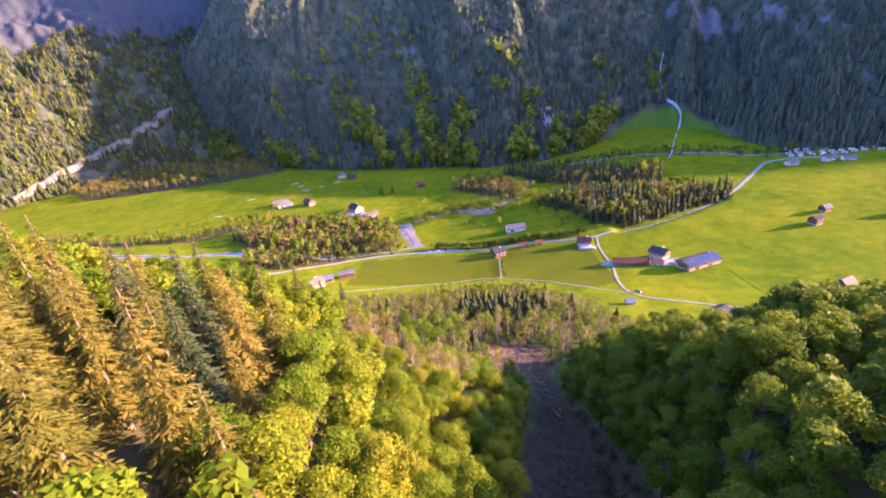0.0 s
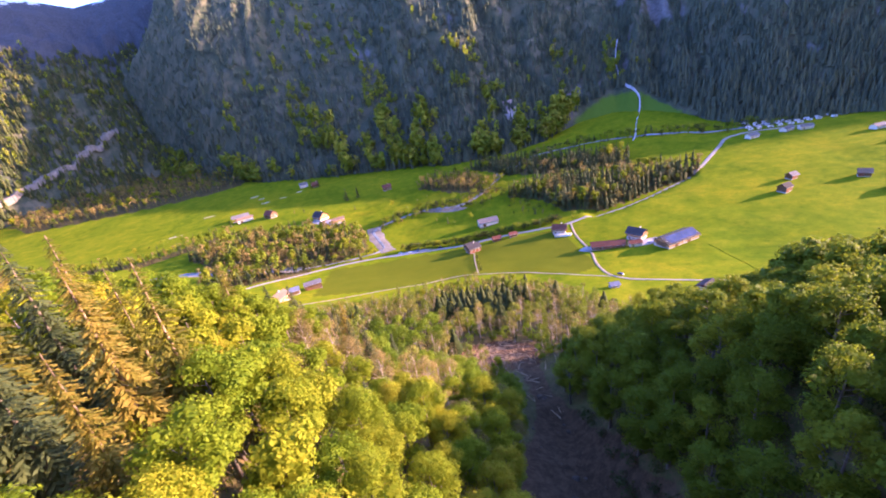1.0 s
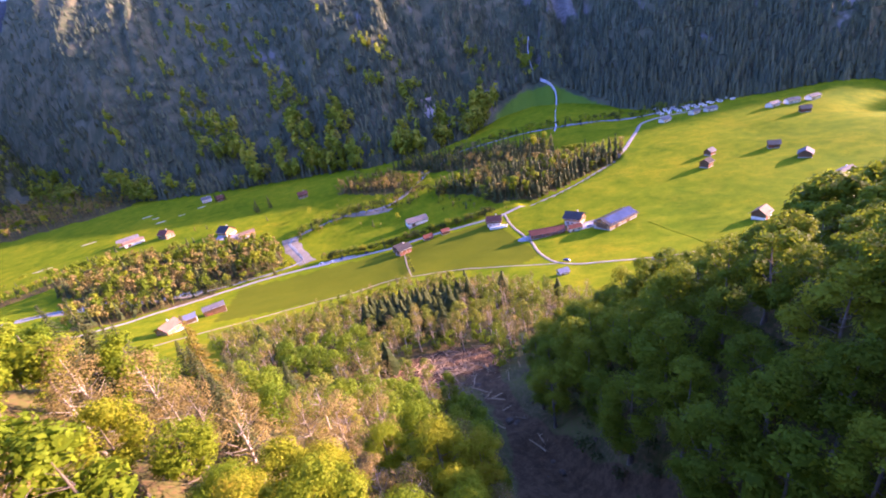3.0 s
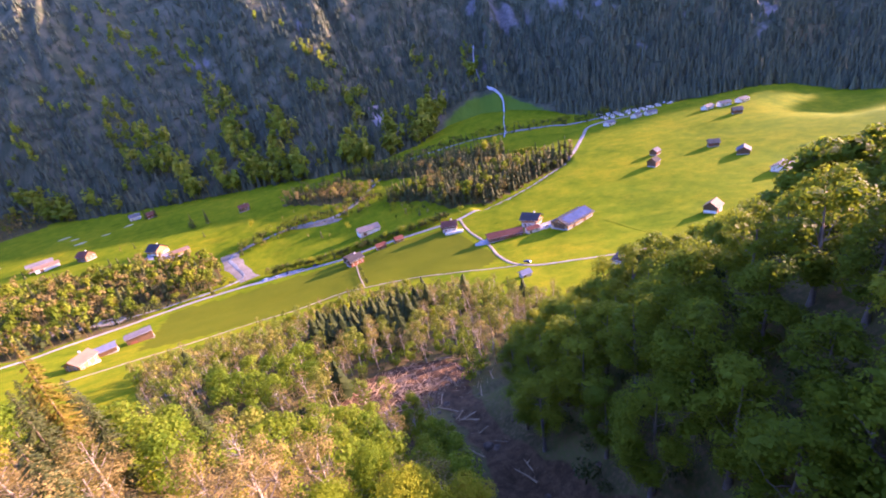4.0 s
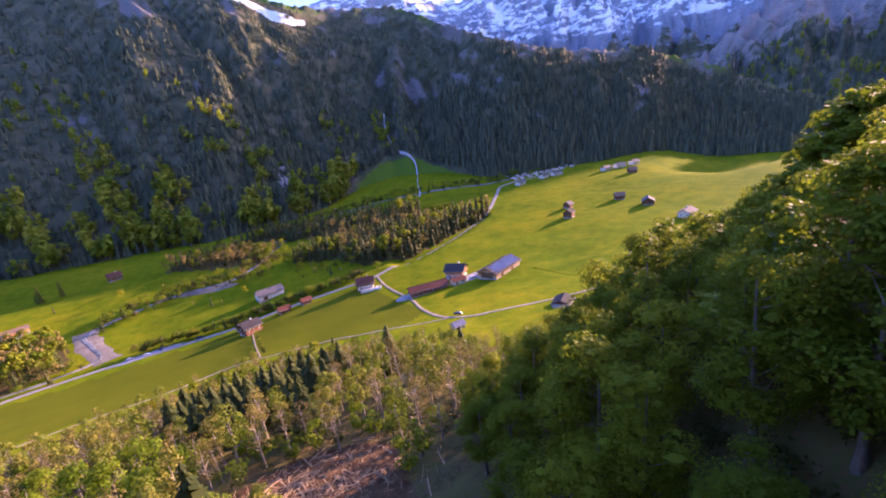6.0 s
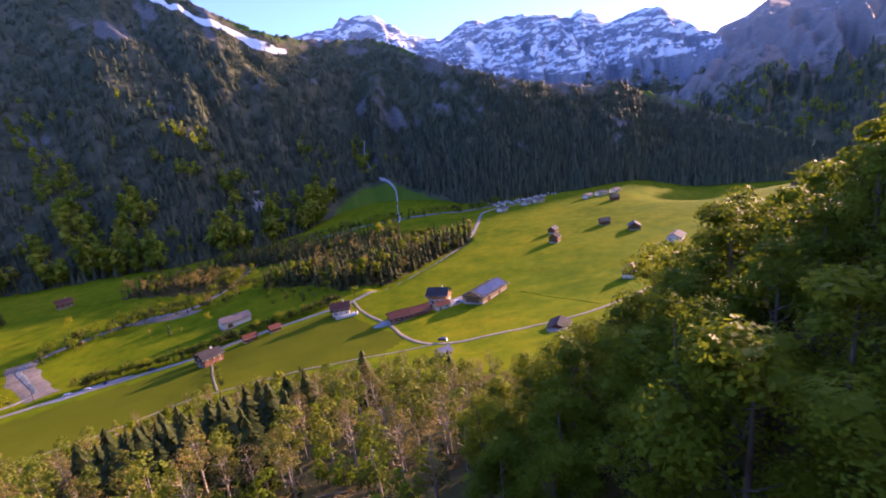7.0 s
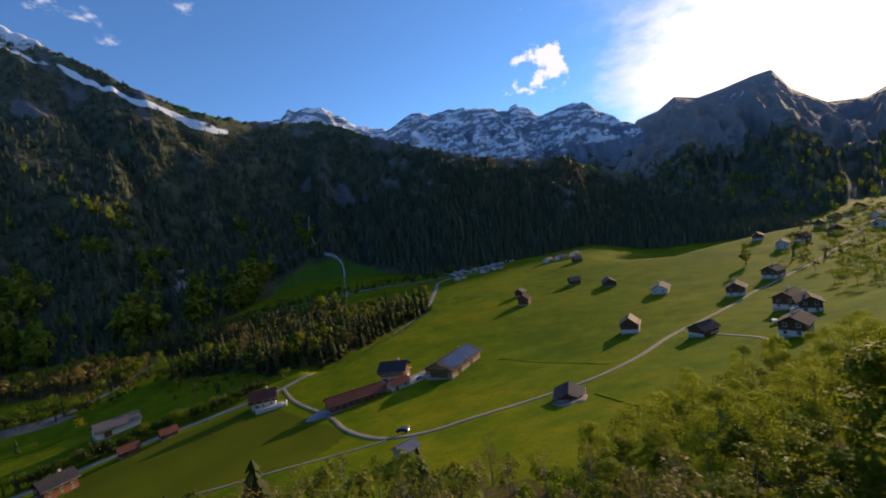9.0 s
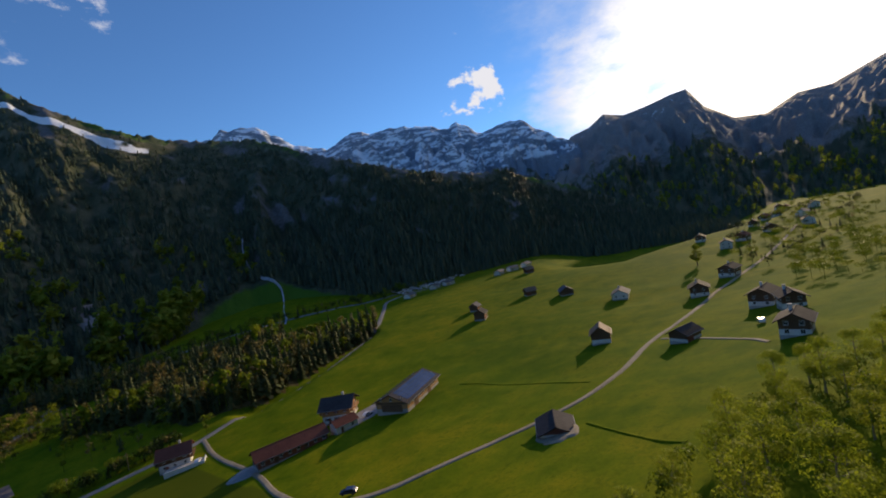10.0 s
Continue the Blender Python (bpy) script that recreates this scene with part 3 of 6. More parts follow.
patch("ground_gravel_bar_upper", 70, 620, 36, 10, 50, M_GRAVEL, "pale gravel bar below the woods", "gravel bank", 0.2, 2)
ribbon("ground_gravel_reach", [(-86, 420), (-97, 445), (-107, 470), (-115, 498)], 23, M_GRAVEL, "grey gravel reach of the river beside the road", "gravel bank", 0.2, 0.2, 4)
patch("pavement_layby", -62, 405, 24, 4, 2, M_YARD, "pale asphalt lay-by beside the road", "lay-by", 0.36, 4)
patch("pavement_farmyard", 137, 315, 17, 7, 10, M_YARD, "grey paved farmyard between house and barn", "yard", 0.3, 5)
patch("pavement_farm_corner", 93, 322, 7, 6, 0, M_YARD, "grey paved yard corner at the farm track", "yard", 0.33, 6)
patch("pavement_barn", 128.5, 217, 6.6, 5.4, 35, M_TRACK, "pale concrete apron round the track barn", "apron", 0.3, 8)
patch("pavement_chalet", -185, 545, 30, 9, 155, M_YARD, "pale yard around the valley inn", "yard", 0.3, 7)


# ---- mountains ----
def wall_foot(az):
    """Distance from the centre to the foot line of the opposite mountainside."""
    dx, dy = np.sin(np.radians(az)), np.cos(np.radians(az))
    line = (672 - 0.333 * CX - 0.943 * CY) / np.maximum(0.333 * dx + 0.943 * dy, 0.36)
    line = line + 150 * np.exp(-(((az - 22) / 11.0) ** 2))
    line = line + 260 * smooth(-29, -40, az)
    return np.where(az > 38, np.minimum(line, 690 + 0.6 * (az - 38)), line)


FOREST_CREST = [(-46, -4), (-41, 2), (-37, 6.5), (-33, 11.5), (-29, 17), (-25.5, 21.5), (-20, 26), (-14, 27), (-2, 22.6), (2, 20.8), (6, 18.8), (11, 16.9), (16, 15.8), (20, 15.4), (24, 15.4), (27, 14.3), (30, 13.0), (33.5, 11.9), (36, 11.1), (40, 9.8), (43.5, 8.6), (47.5, 8.0), (50, 7.5), (53, 7.3), (56, 5.7), (60, 3.8), (63.5, 2.0), (67, 0.3), (71, -1.5), (76, -3.2)]


def forest_wall(az, v):
    """Points of the opposite mountainside: azimuth in degrees, v from 0 at the foot to 1 at the crest, a little beyond on its back."""
    el = np.interp(az, *np.array(FOREST_CREST).T)
    foot = wall_foot(az) + 14 * fbm(az / 4, az * 0, 3, 21)
    k = np.tan(np.radians(el))
    crest = foot + 330 + smooth(1, 13, el) * ((foot * 0.74 + 75) / np.maximum(0.74 - k, 0.2) - foot - 330)
    top = 58 + k * crest
    vv = np.minimum(v, 1)
    r = foot + (crest - foot) * vv + np.maximum(v - 1, 0) * 500
    x, y = CX + r * np.sin(np.radians(az)), CY + r * np.cos(np.radians(az))
    base = hills(CX + foot * np.sin(np.radians(az)), CY + foot * np.cos(np.radians(az))) - 4
    shape = vv * 0.82 + 0.18 * vv * vv
    gully = fbm(az / 4.5 + 1.5 * fbm(az / 9, vv * 2, 2, 30), vv * 2.6, 4, 22)
    rough = (38 * gully + 13 * fbm(az / 2.6, vv * 11, 3, 23)) * np.sin(np.pi * np.clip(vv, 0, 1)) ** 0.7 * np.clip((top - base) / 260, 0.1, 1.2)
    z = base + (top - base) * shape + rough - np.maximum(v - 1, 0) * 260 + (v >= 0.97) * 7 * fbm(az / 0.35, az * 0, 3, 24)
    return x, y, z, gully


def rocky_at(az, v):
    """Where cliffs and screes break the forest."""
    a = fbm(az / 3.1, v * 5, 4, 40) + 0.9 * np.exp(-(((v - 0.62) / 0.2) ** 2)) * fbm(az / 2.4, v * 12, 3, 41)
    return np.clip(0.02 + a * 0.75 + 0.35 * smooth(0.5, 1.0, v), 0, 1) * (0.25 + 0.75 * smooth(-30, -18, az))


def grassy_at(az, v):
    """Green clearings low on the slope below the falls, and alps near the crest."""
    low = np.exp(-(((az - 23) / 7.5) ** 2) - ((v - 0.0) / 0.07) ** 2)
    return np.clip(1.3 * low + 0.5 * smooth(0.75, 1.0, v) * (fbm(az / 3, v * 6, 3, 44) > 0.1), 0, 1)


def polar_sheet(name, az, v, place_fn, mat, label, attributes):
    aa, vv = np.meshgrid(az, v, indexing="ij")
    x, y, z = place_fn(aa, vv)[:3]
    m, n = aa.shape
    i, j = np.meshgrid(np.arange(m - 1), np.arange(n - 1), indexing="ij")
    faces = np.stack([i * n + j, (i + 1) * n + j, (i + 1) * n + j + 1, i * n + j + 1], -1).reshape(-1, 4)
    me = mesh_np(name, np.stack([x, y, z], -1).reshape(-1, 3), faces, [mat], True)
    for key in ("rock", "grass", "snow"):
        values = attributes[key](aa, vv) if key in attributes else np.zeros(aa.shape)
        me.attributes.new(key, "FLOAT", "POINT").data.foreach_set("value", np.asarray(values, np.float32).ravel())
    return tagged(new(name, me), label, "mountain", kind="structure")


def snow_band(az, v):
    """Old snow lying in a long streak under the crest and in a few gullies."""
    streak = smooth(0.030, 0.012, np.abs(v - 0.90 + 0.04 * fbm(az / 3, az * 0, 2, 50)) - 0.012 * fbm(az / 0.8, v * 20, 2, 52)) * smooth(16, 12, az) * smooth(-9, -5, az)
    return np.clip(streak * (0.75 + 0.7 * fbm(az / 1.1, v * 30, 2, 51)), 0, 1)


polar_sheet("backdrop_forest_mountain", np.linspace(-46, 76, 550), np.concatenate([np.linspace(-0.02, 1, 120), [1.15, 1.5]]), forest_wall, M_WALL_FOREST, "steep dark forested mountainside with rock and late snow", {"rock": rocky_at, "grass": grassy_at, "snow": snow_band})


def range_fn(crest, near, far, base, seed, rough, sharp=1.0):
    table = np.array(crest).T

    def fn(az, v):
        top_r = far + 120 * fbm(az / 7, az * 0, 2, seed)
        el = np.interp(az, *table)
        vv = np.minimum(v, 1)
        r = near + (top_r - near) * vv + np.maximum(v - 1, 0) * 300
        top = 58 + np.tan(np.radians(el)) * top_r
        shape = vv**sharp
        ridge = 1 - np.abs(fbm(az / 3.0 + vv * 1.2, vv * 5, 4, seed + 1)) * 2
        z = base + (top - base) * shape + rough * (ridge * 0.6 + 0.5 * fbm(az / 0.9, vv * 15, 4, seed + 2)) * np.sin(np.pi * np.clip(vv, 0, 1)) - np.maximum(v - 1, 0) * 400
        z = z + 15 * fbm(az / 0.9, vv * 3, 4, seed + 4) * smooth(0.75, 1.0, vv) * (rough > 150)
        return CX + r * np.sin(np.radians(az)), CY + r * np.cos(np.radians(az)), z

    return fn


LEFT_CREST = [(-76, 13), (-60, 14), (-50, 11.5), (-44, 13.5), (-38, 12), (-33, 13), (-28, 11.5), (-20, 14), (-10, 12)]
PEAK_CREST = [(8, 13.45), (15, 15.35), (17.8, 15.95), (19.6, 16.15), (20.5, 16.95), (23, 17.05), (25.1, 16.85), (28.3, 14.75), (32.4, 13.75), (34, 14.55), (35.6, 15.25), (38, 14.95), (41, 15.15), (44.5, 14.85), (46.7, 14.15), (48, 13.95), (49.1, 14.55), (50.4, 13.65), (51.6, 12.65), (53, 12.75), (54.2, 13.15), (57, 13.05), (59.5, 11.25), (62.8, 8.85), (66, 5.0), (68, 2.0)]
RIGHT_CREST = [(55, 2), (60, 7.0), (62.8, 9.7), (65, 10.2), (66.8, 11.3), (69, 10.6), (71.4, 10.9), (74, 11.4), (75.6, 11.5), (77, 9.2), (79.5, 7.2), (82.2, 6.8), (84.8, 8.0), (87.4, 7.9), (92, 9.5), (100, 11), (112, 13)]
ROCK_ALL = {"rock": lambda a, v: np.clip(0.35 + 0.6 * smooth(0.15, 0.6, v) + 0 * a, 0, 1)}
ridge_fn = range_fn(RIGHT_CREST, 860, 3400, -22, 80, 90, 1.15)
polar_sheet("backdrop_left_mountain", np.linspace(-76, -12, 300), np.concatenate([np.linspace(0, 1, 90), [1.2]]), range_fn(LEFT_CREST, 1240, 2150, -40, 60, 42, 0.9), M_WALL_SNOW, "distant limestone cliffs with woods below and snow above", {"rock": lambda a, v: np.clip(0.2 + 0.75 * smooth(0.42, 0.6, v) + 0 * a, 0, 1)})
polar_sheet("backdrop_snow_peaks", np.linspace(8, 68, 420), np.concatenate([np.linspace(0, 1, 110), [1.2]]), range_fn(PEAK_CREST, 1700, 2900, 60, 70, 151, 1.25), M_FAR, "jagged snow peaks with haze-blue rock at the head of the valley", ROCK_ALL)
polar_sheet("backdrop_sunset_ridge", np.linspace(55, 112, 320), np.concatenate([np.linspace(0, 1, 90), [1.2]]), ridge_fn, M_FARDARK, "dark rocky ridge under the low sun", ROCK_ALL)



def draped(name, line, width, fn, mat, label, category, lift=3.0):
    """A stream or scree strip on a mountainside, along a line of (azimuth, v)."""
    p = spline(line, 0.02)
    ways = np.stack(fn(p[:, 0], p[:, 1])[:3], -1)
    flat = np.gradient(ways[:, :2], axis=0)
    flat /= np.linalg.norm(flat, axis=1, keepdims=True) + 1e-9
    side = np.stack([flat[:, 1], -flat[:, 0], 0 * flat[:, 0]], -1)
    along = np.arange(len(p)) * 1.0
    w = width / 2 * (1 + 0.3 * fbm(along / 9, along * 0, 2, 90))
    rows = [ways + side * (w * k)[:, None] + [0, 0, lift - (lift + 4) * (abs(k) > 0.9)] for k in (-1, -0.8, -0.3, 0.3, 0.8, 1)]
    v = np.stack(rows, 1)
    n = len(p)
    i, j = np.meshgrid(np.arange(n - 1), np.arange(5), indexing="ij")
    f = np.stack([i * 6 + j, i * 6 + j + 1, (i + 1) * 6 + j + 1, (i + 1) * 6 + j], -1).reshape(-1, 4)
    return tagged(new(name, mesh_np(name, v.reshape(-1, 3), f, [mat], True)), label, category, kind="structure")


left_fn = range_fn(LEFT_CREST, 1240, 2150, -40, 60, 42, 0.9)
draped("ground_stream_bed", [(-57, 0.012), (-55.9, 0.022), (-52.1, 0.056), (-48.8, 0.086), (-45.7, 0.106), (-42.6, 0.150), (-41.0, 0.184), (-40.2, 0.21)], 21, left_fn, M_GRAVEL, "broad pale stream bed running down the far slope", "stream bed", 10)
draped("water_fall", [(24.1, -0.01), (24.2, 0.023), (24.0, 0.053), (22.9, 0.08), (22.2, 0.10), (21.6, 0.14), (21.1, 0.188), (20.9, 0.25), (21.1, 0.31)], 1.9, forest_wall, M_FALL, "white waterfall down a dark forested gully", "waterfall", 4)
draped("ground_scree", [(8.6, 0.0), (8.2, 0.06), (7.4, 0.11), (6.4, 0.16)], 30, forest_wall, M_SCREE, "pinkish scree patch at the foot of the cliffs", "scree", 3)
ribbon("water_brook", [(313, 762), (306, 745), (298, 730), (285, 704), (269, 668), (260, 646), (247, 622)], 1.6, M_FALL, "white brook tumbling down a green fan", "brook", 0.5, 0.9, 3)
# Low ridges added to draw two dark shadow lines on the grass.
ribbon("ground_shadow_ridge", [(171, 290), (172, 270), (172, 250), (168, 229)], 1.3, M_GROUND, "low grassy ridge added for a dark shadow line across the meadow", "bank", 0.16, 0.5, 2)
ribbon("ground_shadow_ridge_lower", [(134, 212), (129, 204), (122, 192), (120, 186)], 1.6, M_GROUND, "low grassy ridge added for a dark shadow strip below the farm track", "bank", 0.2, 0.5, 2)
# ---- trees ----
def leaf_cloud(r, centres, radii, count, size, flat=0.75, droop=0.0, core=0):
    """Many small bent leaf clumps on the shells of lobes: verts and quad faces."""
    weight = radii**2 / (radii**2).sum()
    which = r.choice(len(centres), count, p=weight)
    d = r.normal(size=(count, 3))
    d[:, 2] = np.abs(d[:, 2]) * np.where(r.random(count) < 0.78, 1, -0.7)
    d /= np.linalg.norm(d, axis=1, keepdims=True)
    p = centres[which] + d * (radii[which] * r.uniform(0.72, 1.06, count))[:, None] * [1, 1, flat]
    nrm = d + r.normal(scale=0.38, size=(count, 3)) + [0, 0, 0.35]
    nrm /= np.linalg.norm(nrm, axis=1, keepdims=True)
    a = np.cross(nrm, r.normal(size=(count, 3)))
    a /= np.linalg.norm(a, axis=1, keepdims=True) + 1e-9
    b = np.cross(nrm, a)
    s = size * r.uniform(0.55, 1.35, count)[:, None]
    q = np.stack([p - a * s, p - b * s * 0.62 - nrm * s * droop, p + a * s * r.uniform(0.8, 1.3, (count, 1)), p + b * s * 0.62 - nrm * s * droop], 1)
    q += r.normal(scale=0.12 * size, size=q.shape)
    if core:
        n = len(centres) * core
        which = np.repeat(np.arange(len(centres)), core)
        mid = centres[which] + r.normal(scale=0.22, size=(n, 3)) * radii[which][:, None]
        a = r.normal(size=(n, 3)) * [1, 1, 0.3]
        a /= np.linalg.norm(a, axis=1, keepdims=True)
        b = np.cross(a, r.normal(scale=0.3, size=(n, 3)) + [0, 0, 1])
        w = (0.5 if core < 8 else 0.26) * radii[which][:, None]
        q = np.concatenate([q, np.stack([mid - a * w, mid - b * w, mid + a * w, mid + b * w], 1)])
    return q.reshape(-1, 3), np.arange(len(q) * 4).reshape(-1, 4)


def limbs(r, height, n, spread, start=0.35, radius=0.09):
    out = []
    for i in range(n):
        z0 = height * r.uniform(start, 0.85)
        a = i * 2.4 + r.uniform(-0.4, 0.4)
        l = spread * r.uniform(0.6, 1.0) * (1.15 - 0.6 * z0 / height)
        k = np.linspace(0, 1, 5)
        pts = np.stack([np.cos(a) * l * k, np.sin(a) * l * k, z0 + l * (0.55 * k + 0.25 * k * k)], -1) + r.normal(scale=0.05 * l, size=(5, 3)) * k[:, None]
        out.append(tube(pts, radius * (1.05 - k) * (1.2 - z0 / height) + 0.012, 3))
    return out


def trunk_mesh(r, height, radius, n_limbs, spread, mat, lean=0.03, start=0.35):
    k = np.linspace(0, 1, 9)
    pts = np.stack([lean * height * k**2 + 0.1 * np.sin(k * 5 + r.uniform(0, 6)), 0.1 * np.cos(k * 4 + r.uniform(0, 6)) * k, height * k - 0.8], -1)
    rad = radius * (1 - 0.85 * k) + radius * 0.6 * np.exp(-k * 14)
    return mesh_np("trunk", *join([tube(pts, rad, 7)] + limbs(r, height, n_limbs, spread, start, radius * 0.38)), [mat], True)


def broadleaf(seed, height, width, count, size, mat, bark, name="crown", lobes=26, low=0.38, boughs=7):
    """Meshes of a deciduous tree: trunk with limbs, and a lobed crown with gaps."""
    r = np.random.default_rng(seed)
    trunk = trunk_mesh(r, height * 0.86, height * 0.018 + 0.04, boughs, width * 0.5, bark)
    d = r.normal(size=(lobes, 3))
    d /= np.linalg.norm(d, axis=1, keepdims=True)
    mid = height * (0.5 + low / 2)
    c = np.stack([d[:, 0] * width * 0.36, d[:, 1] * width * 0.36, mid + d[:, 2] * height * (1 - low) * 0.40], -1) * r.uniform(0.8, 1.12, (lobes, 1)) ** [1, 1, 0]
    taper = 1 - 0.35 * np.clip((c[:, 2] - mid) / (height * 0.4), 0, 1)
    c[:, :2] *= taper[:, None]
    rad = width * r.uniform(0.13, 0.24, lobes) * (30 / max(lobes, 20)) ** 0.4
    v, f = leaf_cloud(r, c, rad, count, size, 0.8, 0.15, (0 if count <= 700 or mat not in (M_GREEN, M_BEECH) else 5 if count < 4000 else 18))
    return trunk, mesh_np(name, v, f, [mat])


def spruce(seed, height, width, whorls, per, mat, bark, bare=0.0, twigs=9):
    """Meshes of a spruce: a straight trunk and drooping tiers of needle sprays."""
    r = np.random.default_rng(seed)
    k = np.linspace(0, 1, 8)
    trunk = mesh_np("trunk", *tube(np.stack([0 * k, 0 * k, height * k - 0.8], -1), height * 0.013 * (1 - 0.93 * k) + 0.02, 7), [bark], True)
    b = whorls * per
    h = (np.repeat(np.arange(whorls), per) + r.uniform(-0.5, 0.5, b)) / whorls
    z = height * (0.12 + 0.86 * np.clip(h, 0, 1))
    reach = (width / 2 * (1 - np.clip(h, 0, 1)) ** 0.8 + 0.15) * r.uniform(0.65, 1.12, b) * (r.random(b) > bare)
    a = r.uniform(0, 2 * np.pi, b)
    k = np.repeat(np.linspace(0.18, 1.0, twigs)[None], b, 0) + r.uniform(-0.04, 0.04, (b, twigs))
    way, side = np.stack([np.cos(a), np.sin(a), 0 * a], -1)[:, None], np.stack([-np.sin(a), np.cos(a), 0 * a], -1)[:, None]
    l = reach[:, None, None]
    p = way * l * k[..., None] + np.stack([0 * k, 0 * k, z[:, None] - reach[:, None] * (0.30 * k + 0.16 * k * k)], -1)
    hand = np.where(np.arange(twigs) % 2 == 0, 1.0, -1.0)[None, :, None]
    twig = (way * 0.75 + side * hand * r.uniform(0.4, 1.0, (b, twigs, 1)) + np.array([0, 0, -0.42])) * (l * (0.36 - 0.16 * k[..., None]) + 0.12)
    across = np.cross(twig, np.array([0.1, 0.2, 1.0]) + r.normal(scale=0.5, size=(b, twigs, 3)))
    across *= 0.17 * np.linalg.norm(twig, axis=-1, keepdims=True) / (np.linalg.norm(across, axis=-1, keepdims=True) + 1e-9)
    q = np.stack([p - twig * 0.15, p + twig * 0.45 + across, p + twig, p + twig * 0.45 - across], 2)[reach > 0]
    return trunk, mesh_np("crown", q.reshape(-1, 3), np.arange(q.size // 3).reshape(-1, 4), [mat])


def tree_thing(name, meshes, label, group, x, y, turn, scale):
    e = new(name)
    for n, me in zip(("trunk", "crown"), meshes):
        o = new(n, me)
        o.parent = e
    e.matrix_world = pose(x, y, float(hills(x, y)), 0, 0, turn) @ Matrix.Scale(scale, 4)
    return tagged(e, label, "tree", group)


def tree_wood(name, kinds, spots, label, mats, seed, z_of=None):
    """Woodland past counting: light trees joined into one mesh. kinds: (verts, faces) of unit trees; spots: x, y, size, kind."""
    r = np.random.default_rng(seed)
    vs, fs, tints, at = [], [], [], 0
    slots = []
    for k, (v, f, slot) in enumerate(kinds):
        rows = spots[spots[:, 3].astype(int) == k]
        if not len(rows):
            continue
        a, s = r.uniform(0, 2 * np.pi, len(rows)), rows[:, 2]
        c, sn = np.cos(a)[:, None], np.sin(a)[:, None]
        tall = s * r.uniform(0.85, 1.2, len(rows))
        p = np.stack([v[None, :, 0] * c - v[None, :, 1] * sn, v[None, :, 0] * sn + v[None, :, 1] * c, np.repeat(v[None, :, 2], len(rows), 0)], -1)
        p[..., :2] *= s[:, None, None]
        p[..., 2] *= tall[:, None]
        z = hills(rows[:, 0], rows[:, 1]) if z_of is None else z_of[spots[:, 3].astype(int) == k]
        p += np.stack([rows[:, 0], rows[:, 1], z], -1)[:, None]
        fs.append((f[None] + (np.arange(len(rows)) * len(v))[:, None, None]).reshape(-1, 4) + at)
        vs.append(p.reshape(-1, 3))
        tints.append(np.repeat(r.random(len(rows)), len(v)))
        slots.append(np.full(len(rows) * len(f), slot))
        at += len(rows) * len(v)
    me = mesh_np(name, np.concatenate(vs), np.concatenate(fs), mats, False, np.concatenate(tints), np.concatenate(slots))
    return tagged(new(name, me), label, "woodland", kind="stuff")


def light_conifer(seed, tiers=3, sides=5):
    """A far conifer, one unit high, of ragged tiers (quads)."""
    r = np.random.default_rng(seed)
    v, f = [], []
    for t in range(tiers):
        z0, z1 = 0.06 + 0.86 * t / tiers, min(1.0, 0.06 + 0.86 * (t + 1.55) / tiers)
        rad = 0.24 * (1 - t / tiers) ** 0.85 + 0.015
        a = np.linspace(0, 2 * np.pi, sides, endpoint=False) + r.uniform(0, 1)
        for j in range(0, sides):
            b0, b1 = a[j], a[(j + 1) % sides]
            n = len(v)
            r0 = rad * r.uniform(0.7, 1.2)
            v += [(r0 * np.cos(b0), r0 * np.sin(b0), z0 + r.uniform(-0.03, 0.02)), (rad * 0.8 * np.cos((b0 + a[j] + 2 * np.pi / sides) / 2), rad * 0.8 * np.sin((b0 + a[j] + 2 * np.pi / sides) / 2), z0 + 0.03), (r0 * np.cos(a[j] + 2 * np.pi / sides), r0 * np.sin(a[j] + 2 * np.pi / sides), z0 + r.uniform(-0.03, 0.02)), (0, 0, z1)]
            f.append((n, n + 1, n + 2, n + 3))
    return np.array(v), np.array(f)


def light_broadleaf(seed, count=40, size=0.11, width=0.5, sparse=False):
    """A far deciduous tree, one unit high: leaf clumps on a few lobes, and a thin trunk."""
    r = np.random.default_rng(seed)
    n = 8
    d = r.normal(size=(n, 3))
    d /= np.linalg.norm(d, axis=1, keepdims=True)
    c = np.stack([d[:, 0] * width * 0.27, d[:, 1] * width * 0.27, 0.62 + d[:, 2] * 0.22], -1)
    cloud = leaf_cloud(r, c, np.full(n, width * (0.28 if not sparse else 0.22)), count, size, 0.9, 0.1)
    k = np.linspace(0, 1, 3)
    return join([cloud, tube(np.stack([0 * k, 0 * k, 0.75 * k - 0.04], -1), 0.016 * (1 - 0.6 * k), 3)])


def light_bare(seed):
    """A far leafless or budding tree: trunk, thin limbs and a veil of buds."""
    r = np.random.default_rng(seed)
    k = np.linspace(0, 1, 3)
    ps = [tube(np.stack([0 * k, 0 * k, 0.95 * k - 0.04], -1), 0.014 * (1 - 0.8 * k), 3)]
    for i in range(7):
        z0, a, l = r.uniform(0.3, 0.75), r.uniform(0, 6.28), r.uniform(0.14, 0.26)
        ps.append(tube(np.stack([np.cos(a) * l * k, np.sin(a) * l * k, z0 + l * 1.3 * k], -1), 0.006 * (1.1 - k), 3))
    c = np.stack([r.uniform(-0.12, 0.12, 6), r.uniform(-0.12, 0.12, 6), r.uniform(0.5, 0.85, 6)], -1)
    ps.append(leaf_cloud(r, c, np.full(6, 0.13), 64, 0.042, 1.2, 0.1))
    return join(ps)


